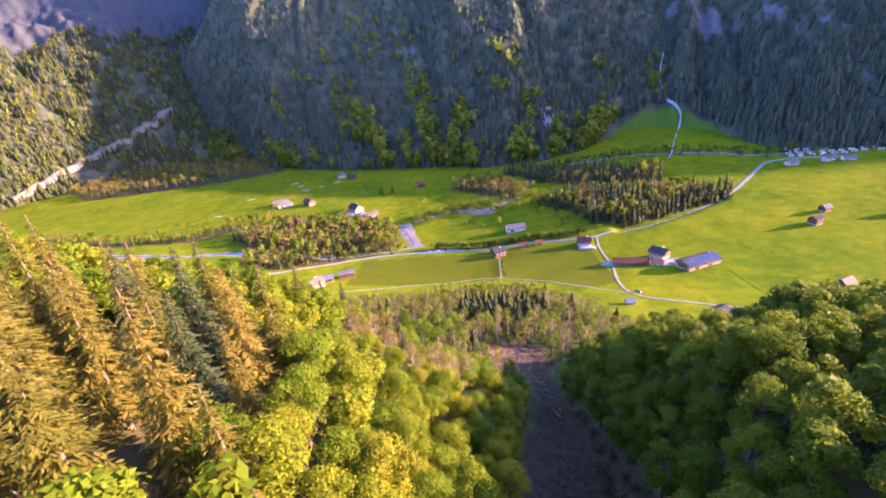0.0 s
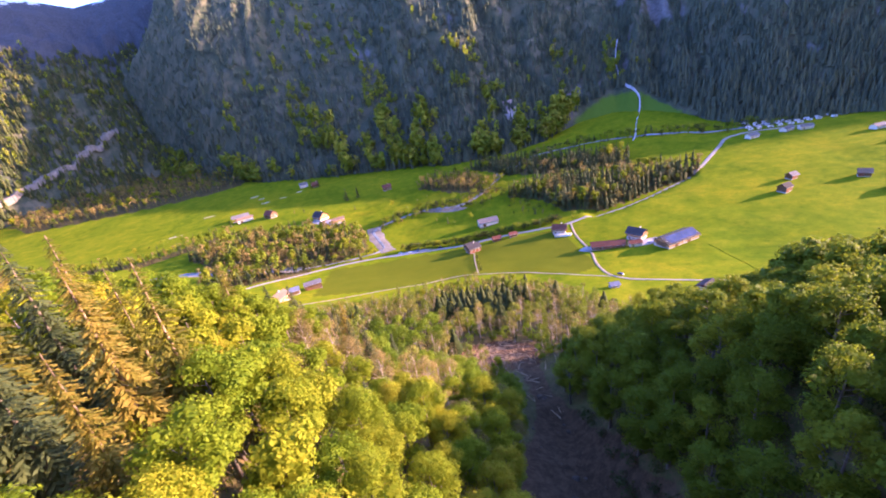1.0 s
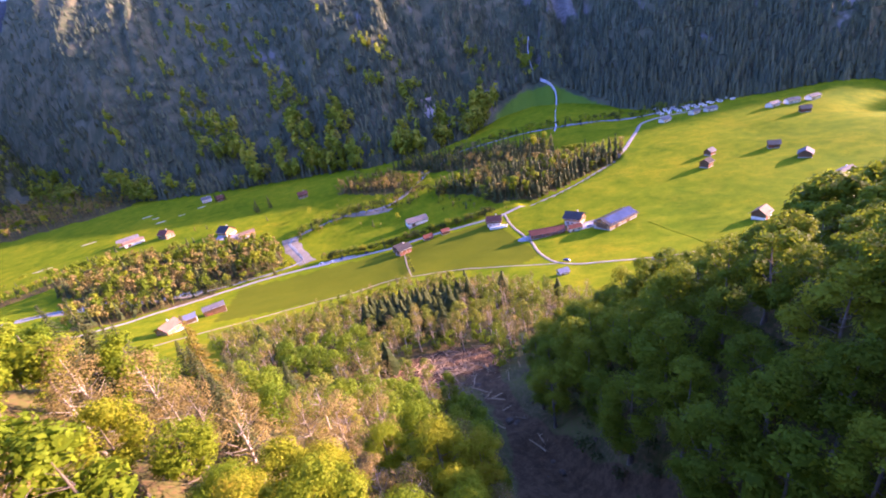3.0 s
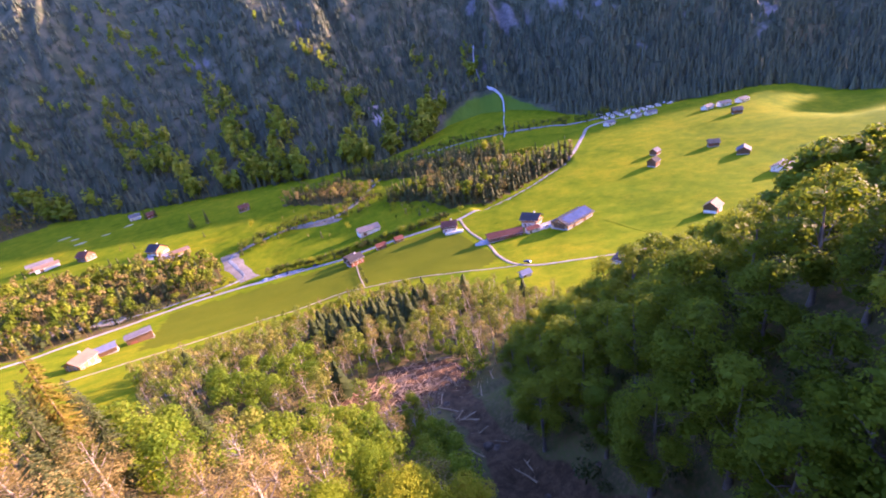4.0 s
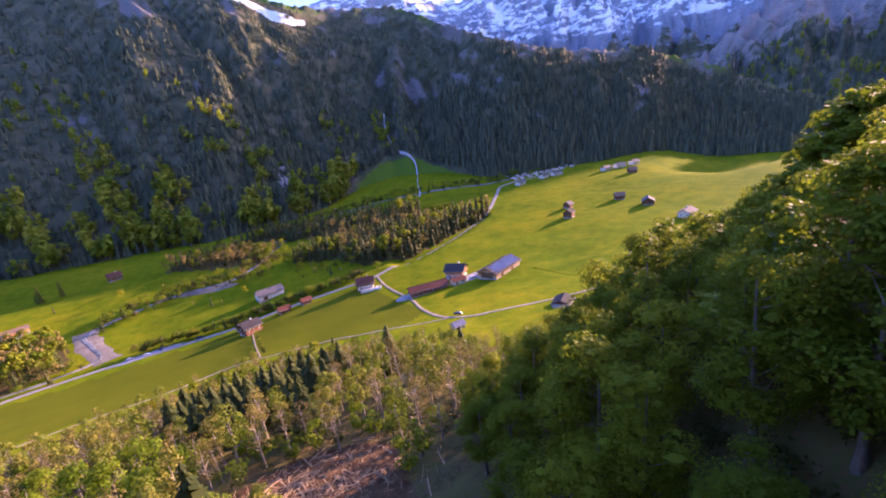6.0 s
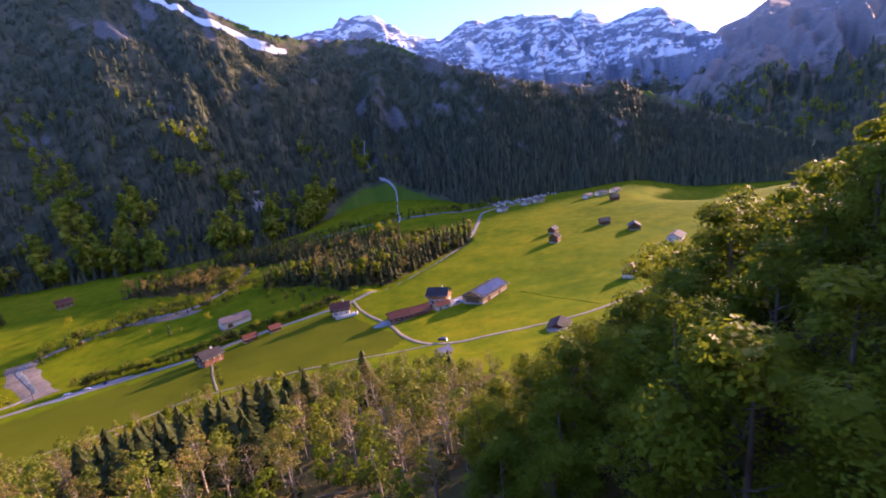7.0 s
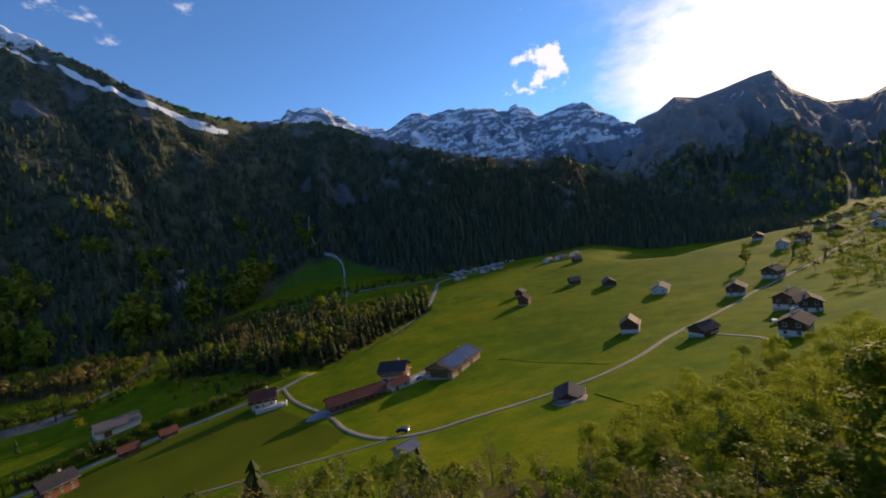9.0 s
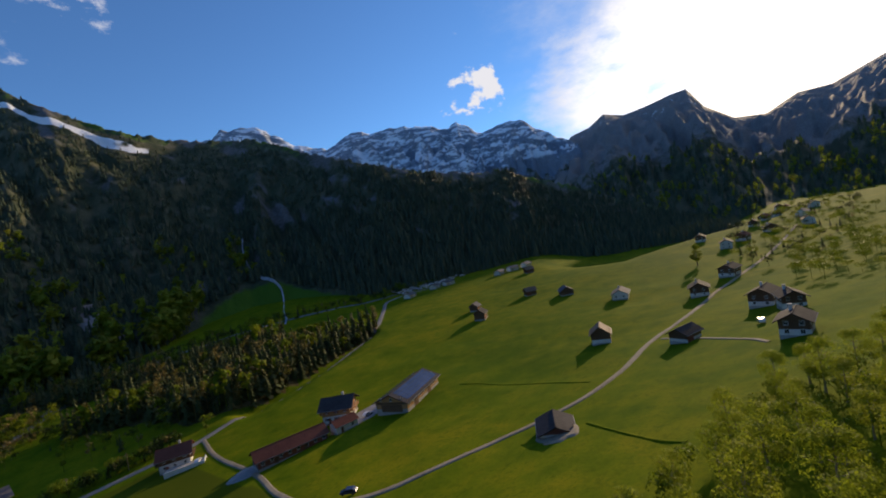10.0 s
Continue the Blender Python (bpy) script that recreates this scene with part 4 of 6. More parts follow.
WOOD_MATS = [M_SPRUCE, M_GREEN, M_BEECH, M_BUDS, M_BIRCH, M_SHADESPRUCE]
# Far trees: haze and grazing sun are already in these leaf colours.
FAR_MATS = [M_HAZESPRUCE, M_LITFARLEAF, M_LITFARLEAF, M_BUDS, M_BIRCH, M_HAZESPRUCE]
KINDS = [(*light_conifer(1), 0), (*light_conifer(2), 0), (*light_conifer(3, 4, 5), 0), (*light_broadleaf(4), 1), (*light_broadleaf(5), 2), (*light_bare(6), 3), (*light_bare(7), 3), (*light_broadleaf(8, 50, 0.07, 0.42, True), 4)]


def mixed(spots, sizes, weights, seed):
    r = np.random.default_rng(seed)
    n = len(spots)
    kind = r.choice(len(weights), n, p=np.array(weights) / np.sum(weights))
    return np.column_stack([spots, r.uniform(*sizes, n), kind])


# the opposite mountainside
def mountain_wood():
    r = np.random.default_rng(31)
    n = 19000
    az, v = r.uniform(-44, 76, n), r.uniform(0.0, 1.0, n) ** 1.35
    x, y, z, gully = forest_wall(az, v)
    el = np.interp(az, *np.array(FOREST_CREST).T)
    keep = (rocky_at(az, v) + 0.25 * fbm(az / 0.7, v * 20, 2, 71) < 0.60 - 0.22 * v) & (grassy_at(az, v) < 0.35) & (snow_band(az, v) < 0.3) & (el > -3.4)
    az, v, x, y, z = az[keep], v[keep], x[keep], y[keep], z[keep]
    n = len(x)
    leafy = (r.random(n) < smooth(0.42, 0.02, v) * (0.05 + 0.80 * (fbm(az / 2.0, v * 10, 2, 77) > 0.16))) & (az < 25)
    kind = np.where(leafy, r.choice([3, 3, 4, 7], n), r.choice([0, 1, 2], n))
    size = r.uniform(10, 21, n) * np.where(leafy, 1.5 + 0.35 * (v < 0.1), 1.0) * (1 - 0.45 * v)
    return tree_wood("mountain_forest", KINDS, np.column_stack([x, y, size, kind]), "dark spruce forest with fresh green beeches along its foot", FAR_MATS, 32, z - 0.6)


mountain_wood()


def left_mountain_wood():
    r = np.random.default_rng(35)
    n = 9500
    az, v = r.uniform(-72, -20, n), r.uniform(0.0, 0.62, n) ** 1.1
    x, y, z = left_fn(az, v)[:3]
    keep = fbm(az / 3, v * 9, 3, 36) < 0.55 - 0.5 * np.maximum(v - 0.4, 0) * 4
    x, y, z = x[keep], y[keep], z[keep]
    kind = r.choice([0, 1, 2, 3, 4], len(x), p=[0.30, 0.30, 0.28, 0.09, 0.03])
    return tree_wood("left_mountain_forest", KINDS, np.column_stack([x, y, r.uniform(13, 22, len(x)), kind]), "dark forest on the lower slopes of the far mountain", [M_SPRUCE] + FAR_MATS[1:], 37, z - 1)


left_mountain_wood()


def ridge_wood():
    r = np.random.default_rng(38)
    n = 2600
    az, v = r.uniform(60, 108, n), r.uniform(0.0, 0.3, n)
    x, y, z = ridge_fn(az, v)[:3]
    keep = fbm(az / 2, v * 14, 3, 39) < 0.35
    x, y, z = x[keep], y[keep], z[keep]
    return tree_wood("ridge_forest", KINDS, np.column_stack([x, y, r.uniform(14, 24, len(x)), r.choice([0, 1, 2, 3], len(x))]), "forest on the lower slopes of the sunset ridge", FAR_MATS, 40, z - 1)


ridge_wood()


def dense_conifer(seed, tiers=8, per=8):
    """A conifer one unit high whose tiers are ragged separate sprays."""
    r = np.random.default_rng(seed)
    q = []
    for t in range(tiers):
        h = t / tiers
        z, reach = 0.10 + 0.82 * h, 0.17 * (1 - h) ** 0.85 + 0.02
        for j in range(per):
            a, l = r.uniform(0, 2 * np.pi), reach * r.uniform(0.65, 1.2)
            w, d, s = np.array([np.cos(a), np.sin(a), 0]), np.array([0, 0, -1.0]), np.array([-np.sin(a), np.cos(a), 0])
            top = np.array([0, 0, z + 0.09])
            q.append([top, top * [1, 1, 0] + w * l * 0.6 - s * l * 0.42 + [0, 0, z], w * l + [0, 0, z - l * 0.35], w * l * 0.6 + s * l * 0.42 + [0, 0, z]])
    q = np.array(q)
    return q.reshape(-1, 3), np.arange(len(q) * 4).reshape(-1, 4)


WOODS = [(*dense_conifer(51), 0), (*dense_conifer(52, 9, 7), 0), (*dense_conifer(53, 7, 8), 0), (*light_broadleaf(54, 90, 0.07, 0.45), 1), (*light_broadleaf(55, 90, 0.07, 0.45), 2), (*light_bare(56), 3), (*light_bare(57), 3), (*light_broadleaf(58, 90, 0.05, 0.38, True), 4), (*light_broadleaf(59, 90, 0.045, 0.36, True), 3)]
def off_water(spots):
    return spots[from_line(RIVER, spots[:, 0], spots[:, 1]) > 8]


tree_wood("river_wood_upper", WOODS, mixed(scattered(620, WOOD_A, 1, 4.4), (13, 22), (4, 4, 3, 1.0, 0.2, 0.5, 0.5, 1.2, 1.0), 2), "dense spruce wood with tan budding trees by the road", WOOD_MATS, 3)
tree_wood("river_wood_far", WOODS, mixed(scattered(460, WOOD_A_UPPER, 11, 5.0), (12, 20), (4, 4, 4, 0.5, 0.3, 0.5, 0.5, 0.8, 0.6), 12), "dark spruce wood along the river", WOOD_MATS, 13)
tree_wood("river_wood_tan", WOODS, mixed(scattered(340, WOOD_A_TAN, 14, 4.2), (10, 17), (1.0, 1.0, 0.8, 0.3, 0.3, 1.4, 1.4, 1.5, 4), 15), "tan leafless wood beside gravel bars", WOOD_MATS, 16)
tree_wood("river_wood_lower", WOODS, mixed(off_water(scattered(950, WOOD_B, 4, 4.9)), (12, 22), (1.2, 1.0, 0.6, 2.2, 0.2, 0.6, 0.6, 5.0, 3.0), 5), "tan and pale green riverside wood in spring", WOOD_MATS, 6)
tree_wood("river_wood_left", WOODS, mixed(scattered(460, WOOD_B_LEFT, 17, 5.2), (8, 15), (0.8, 0.6, 0.4, 2.4, 1.5, 0.6, 0.6, 2.0, 1.0), 18), "green tree belt along the riverbank", WOOD_MATS, 19)
tree_wood("far_wood", WOODS, mixed(scattered(800, WOOD_C, 7, 9.5), (16, 27), (0.4, 0.4, 0.3, 0.6, 0.8, 1.6, 1.6, 3.0, 6.0), 8), "tan budding wood beside the stream bed", WOOD_MATS, 9)
# ---- woods on the gully's flanks and below it ----
LEFT_WOOD = [(-150, 140), (-70, 150), (-18, 128), (6, 122), (8, 100), (4, 60), (-4, 0), (-50, -25), (-150, -10), (-210, 70)]
RIGHT_WOOD = [(20, 20), (20, 80), (22, 108), (32, 134), (54, 160), (90, 184), (140, 177), (165, 150), (120, 110), (100, 10), (60, -20), (24, -10)]
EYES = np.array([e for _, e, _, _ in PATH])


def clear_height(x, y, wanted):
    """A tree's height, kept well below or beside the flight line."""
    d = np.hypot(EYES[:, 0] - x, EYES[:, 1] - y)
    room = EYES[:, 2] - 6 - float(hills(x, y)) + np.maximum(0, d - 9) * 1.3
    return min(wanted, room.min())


BEECHES = [broadleaf(100 + i, 17, 8.8, 900, 0.46, M_BEECH, M_BARK, lobes=22) for i in range(4)]
GREENS = [broadleaf(120 + i, 18, 9.0, 1000, 0.45, M_GREEN, M_BARK, lobes=20, low=0.14) for i in range(4)]
BIRCHES = [broadleaf(140 + i, 13, 4.8, 620, 0.25, M_BIRCH, M_PALEBARK, lobes=20, low=0.34) for i in range(3)]
BUDDING = [broadleaf(150 + i, 13, 4.8, 520, 0.15, M_BUDS, M_PALEBARK, lobes=22, low=0.22, boughs=22) for i in range(3)]
ALDERS = [broadleaf(160 + i, 9, 5.2, 480, 0.31, (M_BIRCH, M_ALDER, M_ALDER)[i], M_BARK, lobes=16, low=0.12) for i in range(3)]
SPRUCES = [spruce(180 + i, 24, 7.5, 32, 10, M_BROWNSPRUCE, M_WARMBARK, 0.12) for i in range(2)] + [spruce(185 + i, 22, 7.0, 32, 10, M_SPRUCE, M_BARK) for i in range(2)]



def young_spruce(seed):
    """A young spruce: thin trunk and dense ragged tiers to the ground."""
    v, f = dense_conifer(seed, 13, 10)
    k = np.linspace(0, 1, 4)
    return mesh_np("trunk", *tube(np.stack([0 * k, 0 * k, 21 * k - 0.5], -1), 0.22 - 0.18 * k, 5), [M_BARK], True), mesh_np("crown", v * [33, 33, 22], f, [M_SHADESPRUCE])


YOUNG = [young_spruce(190 + i) for i in range(3)]
CLOSE_BEECHES = [broadleaf(107 + i, 17, 9.0, 11000, 0.105, M_BEECH, M_BARK, lobes=34) for i in range(2)]
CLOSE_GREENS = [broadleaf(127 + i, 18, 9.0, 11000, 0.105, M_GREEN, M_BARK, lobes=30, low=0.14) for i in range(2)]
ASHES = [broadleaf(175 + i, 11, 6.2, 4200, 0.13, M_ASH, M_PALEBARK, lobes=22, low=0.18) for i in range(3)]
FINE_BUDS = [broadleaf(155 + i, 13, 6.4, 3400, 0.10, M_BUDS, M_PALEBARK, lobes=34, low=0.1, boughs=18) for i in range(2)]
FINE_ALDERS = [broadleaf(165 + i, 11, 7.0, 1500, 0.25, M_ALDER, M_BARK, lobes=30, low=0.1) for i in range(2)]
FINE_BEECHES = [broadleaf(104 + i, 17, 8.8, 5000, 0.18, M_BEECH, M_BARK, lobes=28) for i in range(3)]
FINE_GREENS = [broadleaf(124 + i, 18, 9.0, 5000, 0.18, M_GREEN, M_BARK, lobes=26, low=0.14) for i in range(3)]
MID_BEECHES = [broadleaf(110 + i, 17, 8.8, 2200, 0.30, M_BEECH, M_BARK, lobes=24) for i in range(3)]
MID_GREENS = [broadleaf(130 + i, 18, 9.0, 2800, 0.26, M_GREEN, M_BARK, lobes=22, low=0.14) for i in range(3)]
SPRUCE_ZONE = [(-78, -4), (-35, 4), (-35, 44), (-48, 54), (-78, 44)]
SPRUCE_SPOTS = [(x, y, 0.98 + 0.22 * math.sin(x * 5.1 + y), (0, 1, 0, 1, 2)[i % 5]) for i, (x, y) in enumerate(scattered(44, SPRUCE_ZONE, 196, 5.2).tolist())]
SPRUCE_SPOTS += [(-24, 2, 0.9, 0), (-28, 14, 1.0, 1), (-22, 9, 0.85, 0), (-30, -4, 0.95, 1), (-20, 55, 0.8, 2), (-45, 92, 0.8, 2), (-36, 98, 0.8, 0), (-42, 110, 0.75, 2), (-55, 100, 0.8, 3), (-25, 78, 0.7, 2), (-48, 74, 0.9, 0)]
for x, y, s, k in SPRUCE_SPOTS:
    tree_thing("spruce_tree", SPRUCES[k], ("brownish cone-laden spruce with pale trunk on the sunny slope" if k < 2 else "dark green spruce standing among bright beeches"), "spruces on the slope", x, y, x * 37 % 360, s)


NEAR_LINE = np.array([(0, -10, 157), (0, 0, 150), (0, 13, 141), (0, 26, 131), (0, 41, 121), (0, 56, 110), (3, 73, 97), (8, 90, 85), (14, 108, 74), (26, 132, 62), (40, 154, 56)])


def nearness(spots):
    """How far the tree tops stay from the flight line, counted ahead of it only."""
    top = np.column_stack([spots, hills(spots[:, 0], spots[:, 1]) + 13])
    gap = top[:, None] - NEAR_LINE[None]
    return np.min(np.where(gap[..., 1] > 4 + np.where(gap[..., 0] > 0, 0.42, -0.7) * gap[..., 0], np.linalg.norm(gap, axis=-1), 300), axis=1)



def plant(spots, meshes, name, label, group, heights, own, seed, limit, finer=()):
    """Trees as things near the gully; the rest is returned."""
    r = np.random.default_rng(seed)
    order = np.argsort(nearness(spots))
    rest, made = [], 0
    for i in order:
        x, y = spots[i]
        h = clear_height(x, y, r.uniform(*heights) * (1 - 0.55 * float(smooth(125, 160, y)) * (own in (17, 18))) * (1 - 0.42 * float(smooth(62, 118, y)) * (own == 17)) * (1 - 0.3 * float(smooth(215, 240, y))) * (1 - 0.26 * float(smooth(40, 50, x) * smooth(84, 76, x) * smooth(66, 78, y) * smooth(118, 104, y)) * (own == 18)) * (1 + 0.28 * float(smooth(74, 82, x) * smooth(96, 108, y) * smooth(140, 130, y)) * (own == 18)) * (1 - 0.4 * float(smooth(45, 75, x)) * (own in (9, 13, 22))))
        if h < 4.5 or from_line(GULLY, np.array(x), np.array(y)) < 4.6 + 7.0 * float(smooth(100, 62, y)):
            continue
        if made < limit:
            own_set = next((f for f, n in finer if made < n), meshes)
            tree_thing(name, own_set[r.integers(len(own_set))], label, group, x, y, r.uniform(0, 360), h / own)
            made += 1
        else:
            rest.append((x, y, h))
    return np.array(rest).reshape(-1, 3)


left_spots = scattered(900, LEFT_WOOD, 201, 4.5)
left_spots = left_spots[~inside(SPRUCE_ZONE, left_spots[:, 0], left_spots[:, 1])]
mix_l = np.random.default_rng(199).random(len(left_spots))
thin_l = (left_spots[:, 1] < 116) | (np.arange(len(left_spots)) % 5 < np.where(left_spots[:, 0] < -45, 4, 2))
left_spots, mix_l = left_spots[thin_l], mix_l[thin_l]
low_l = left_spots[:, 1] > 90
plant(left_spots[low_l & (mix_l < 0.34)], BUDDING, "budding_tree", "feathery tan tree still in bud on the slope", "budding trees on the sunny flank", (8, 12), 13, 197, 60)
plant(left_spots[low_l & (mix_l > 0.72)], ALDERS, "alder_tree", "bushy alder in fresh green leaf on the slope", "alders on the sunny flank", (7, 11), 9, 198, 60)
plant(left_spots[low_l & (mix_l >= 0.34) & (mix_l <= 0.72)], FINE_ALDERS, "tall_alder_tree", "big rounded alder in bright fresh green leaf", "tall alders at the wood's edge", (8, 11), 11, 244, 60)
tan_l = ~low_l & (mix_l < np.where((left_spots[:, 1] > 70) & (left_spots[:, 0] > -38), 0.5, 0.13))
plant(left_spots[tan_l], FINE_BUDS, "budding_tree", "feathery tan tree in bud among leafing beeches", "budding trees on the sunny flank", (10, 15), 13, 245, 70)
left_spots = left_spots[~low_l & ~tan_l]
left_rest = plant(left_spots, BEECHES, "beech_tree", "sunlit beech in bright yellow-green spring leaf", "beeches on the sunny flank", (12, 18), 17, 202, 210, ((CLOSE_BEECHES, 26), (FINE_BEECHES, 54), (MID_BEECHES, 110)))
right_spots = scattered(620, RIGHT_WOOD, 203, 5.6)
ash = (right_spots[:, 0] > 84) & (right_spots[:, 1] > 140)
plant(right_spots[ash], ASHES, "ash_tree", "airy ash in bright young leaf above the meadow", "ashes at the meadow's edge", (6.5, 10.5), 11, 246, 60)
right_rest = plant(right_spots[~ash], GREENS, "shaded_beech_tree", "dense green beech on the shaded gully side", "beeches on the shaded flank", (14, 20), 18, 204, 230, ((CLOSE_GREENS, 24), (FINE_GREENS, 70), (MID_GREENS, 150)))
# The last kind takes the shade-darkened needles, for dark gaps between trees.
DENSE = [(*light_broadleaf(41, 200, 0.045, 0.52), 2), (*light_broadleaf(42, 200, 0.045, 0.52), 1), (*light_broadleaf(43, 210, 0.045, 0.9), 2), (*light_broadleaf(44, 210, 0.045, 0.9), 1), (*light_broadleaf(45, 120, 0.065, 0.9), 5)]
UNDER = [(-75, 140), (0, 125), (6, 100), (2, 30), (-60, 25)], [(22, 30), (24, 108), (50, 150), (85, 160), (80, 30)], [(85, 148), (90, 184), (140, 177), (160, 150), (110, 120)]
for k, poly in enumerate(UNDER):
    brush = scattered(300, poly, 230 + k, 3.6)
    brush = brush[from_line(GULLY, brush[:, 0], brush[:, 1]) > 4]
    tree_wood(("sunny_undergrowth", "shaded_undergrowth", "meadow_edge_bushes")[k], DENSE, np.column_stack([brush, np.random.default_rng(232 + k).uniform(2.5, 5.0, len(brush)), np.full(len(brush), (2, 4, 3)[k])]), ("leafy undergrowth between the sunlit beeches", "leafy undergrowth between the shaded beeches", "leafy green bushes above the meadow")[k], WOOD_MATS, 234 + k)
gully_spots = np.array([(x0 - 9.5 - 6.5 * ((i * 0.618) % 1) - 3 * float(smooth(100, 62, y0)), y0) for i, (x0, y0) in enumerate(spline(GULLY, 3.2).tolist()) if 38 < y0 < 122])
plant(gully_spots, MID_GREENS, "gully_beech_tree", "low dark green beech in the gully's shade", "beeches along the gully", (7, 10), 18, 238, 40)
ALDER_STAND = [(-30, 155), (-36, 162), (-42, 168), (-26, 165), (-33, 173), (-24, 178), (-40, 178), (-48, 172), (-20, 158), (-52, 180), (-16, 170), (-44, 160)]
plant(np.array(ALDER_STAND, float), FINE_ALDERS, "tall_alder_tree", "big rounded alder in bright fresh green leaf", "tall alders at the wood's edge", (12, 15), 11, 239, 20)
for i, (x, y, tall) in enumerate([(-40, 101, 14), (-32, 89, 14), (-47, 119, 17), (-30, 93, 13), (-60, 108, 17), (-51, 106, 17), (-26, 103, 13), (-36, 112, 14), (-20, 110, 12), (-44, 94, 14), (-59, 164, 12), (-66, 158, 13)]):
    tree_thing("spruce_tree", SPRUCES[2 + i % 2], "dark green spruce rising from the beech slope", "spruces on the slope", x, y, x * 31 % 360, tall / 22)
plant(np.array([(-23, 125), (-30, 120), (-36, 132), (-18, 135), (-28, 140), (-44, 128), (-38, 142), (-20, 144), (-30, 130)], float), BUDDING, "budding_tree", "feathery tan bush still in bud on the slope", "tan bushes at the slope's foot", (6, 8.5), 13, 240, 20)
tree_wood("beech_wood", DENSE, np.column_stack([left_rest, np.zeros(len(left_rest))]), "bright spring beech wood covering the sunny slope", WOOD_MATS, 205)
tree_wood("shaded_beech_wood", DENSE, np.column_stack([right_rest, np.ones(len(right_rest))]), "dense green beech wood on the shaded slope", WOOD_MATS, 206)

low_spots = scattered(500, WOOD_LOW, 207, 4.7)
low_spots = low_spots[np.hypot((low_spots[:, 0] - 5) / 18, (low_spots[:, 1] - 147) / 15) > 1]
low_spots = low_spots[np.hypot((low_spots[:, 0] + 34) / 20, (low_spots[:, 1] - 167) / 15) > 1]
r_low = np.random.default_rng(208)
pick = r_low.choice(4, len(low_spots), p=[0.33, 0.36, 0.29, 0.02])
near_dark = np.hypot((low_spots[:, 0] - 1) / 27, (low_spots[:, 1] - 215) / 21) < 1
low_brush = scattered(420, WOOD_LOW, 241, 4.6)
low_brush = low_brush[np.hypot((low_brush[:, 0] - 5) / 18, (low_brush[:, 1] - 147) / 15) > 1]
tree_wood("low_undergrowth", DENSE, np.column_stack([low_brush, np.random.default_rng(242).uniform(2.5, 5.5, len(low_brush)), np.where(np.arange(len(low_brush)) % 3 == 0, 3, 4)]), "green undergrowth between birches and alders", WOOD_MATS, 243)
pick[near_dark & (r_low.random(len(pick)) < 0.92)] = 3
for n, (meshes, name, label, heights, own) in enumerate(((BIRCHES, "birch_tree", "slender birch with thin pale spring leaves", (11, 17), 13), (BUDDING, "budding_tree", "slender tan tree still in bud", (11, 16), 13), (ALDERS, "alder_tree", "low bushy alder in fresh green leaf", (6, 11), 9), (YOUNG, "young_spruce_tree", "dark young spruce among pale birches", (12, 19), 22))):
    plant(low_spots[pick == n], meshes, name, label, name.replace("_", " ") + "s below the gully", heights, own, 210 + n, 300)
thicket = scattered(280, [(-100, 244), (-60, 252), (-18, 280), (22, 272), (60, 230), (20, 195), (-60, 195)], 215, 3.2)
thicket = thicket[np.hypot((thicket[:, 0] - 1) / 29, (thicket[:, 1] - 216) / 23) > 1]
tree_wood("meadow_edge_thicket", WOODS, mixed(thicket, (5, 10), (0.3, 0.3, 0.3, 2.0, 0.6, 0.7, 0.7, 2.6, 1.4), 216), "thicket of budding and leafing young trees", WOOD_MATS, 217)

# ---- fallen timber and stones in the gully ----
def log_mesh(seed):
    r = np.random.default_rng(seed)
    l = r.uniform(3, 7)
    k = np.linspace(-0.5, 0.5, 6)
    ps = [tube(np.stack([l * k, 0.1 * np.sin(k * 4), 0.12 * l * 0.1 * np.cos(k * 7)], -1), 0.17 * (1.1 - (k + 0.5) * 0.6), 7)]
    for i in range(5):
        a, x0, b = r.uniform(0, 6.28), r.uniform(-0.4, 0.45) * l, r.uniform(0.4, 1.2)
        ps.append(tube(np.array([[x0, 0, 0], [x0 + 0.3 * b, np.cos(a) * b, abs(np.sin(a)) * b]]), [0.05, 0.015], 4))
    return mesh_np("fallen_log", *join(ps), [M_DEADWOOD], True)


LOGS = [log_mesh(300 + i) for i in range(5)]
r_log = np.random.default_rng(310)
for i in range(84):
    if i < 75:
        x, y = 6 + r_log.normal() * 9, 147 + r_log.normal() * 7.5
    else:
        y = r_log.uniform(95, 130)
        x = float(np.interp(y, [g[1] for g in GULLY], [g[0] for g in GULLY])) + r_log.normal() * 4
    o = new("fallen_log", LOGS[i % 5])
    o.matrix_world = pose(x, y, float(hills(x, y)) + 0.2, r_log.uniform(-20, 20), r_log.uniform(-16, 16), r_log.uniform(0, 180))
    tagged(o, "broken bare log lying on the gully's earth", "log", "fallen logs in the gully")


def boulder_mesh(seed):
    bm = bmesh.new()
    bmesh.ops.create_icosphere(bm, subdivisions=2, radius=1)
    r = np.random.default_rng(seed)
    off = r.uniform(0, 50, 3)
    for v in bm.verts:
        n = noise.noise(v.co * 1.1 + Vector(off)) * 0.45 + noise.noise(v.co * 2.7 + Vector(off)) * 0.2
        v.co *= 1 + n
        v.co.z *= 0.7
    me = bpy.data.meshes.new("boulder")
    bm.to_mesh(me)
    bm.free()
    me.materials.append(M_STONE)
    return me


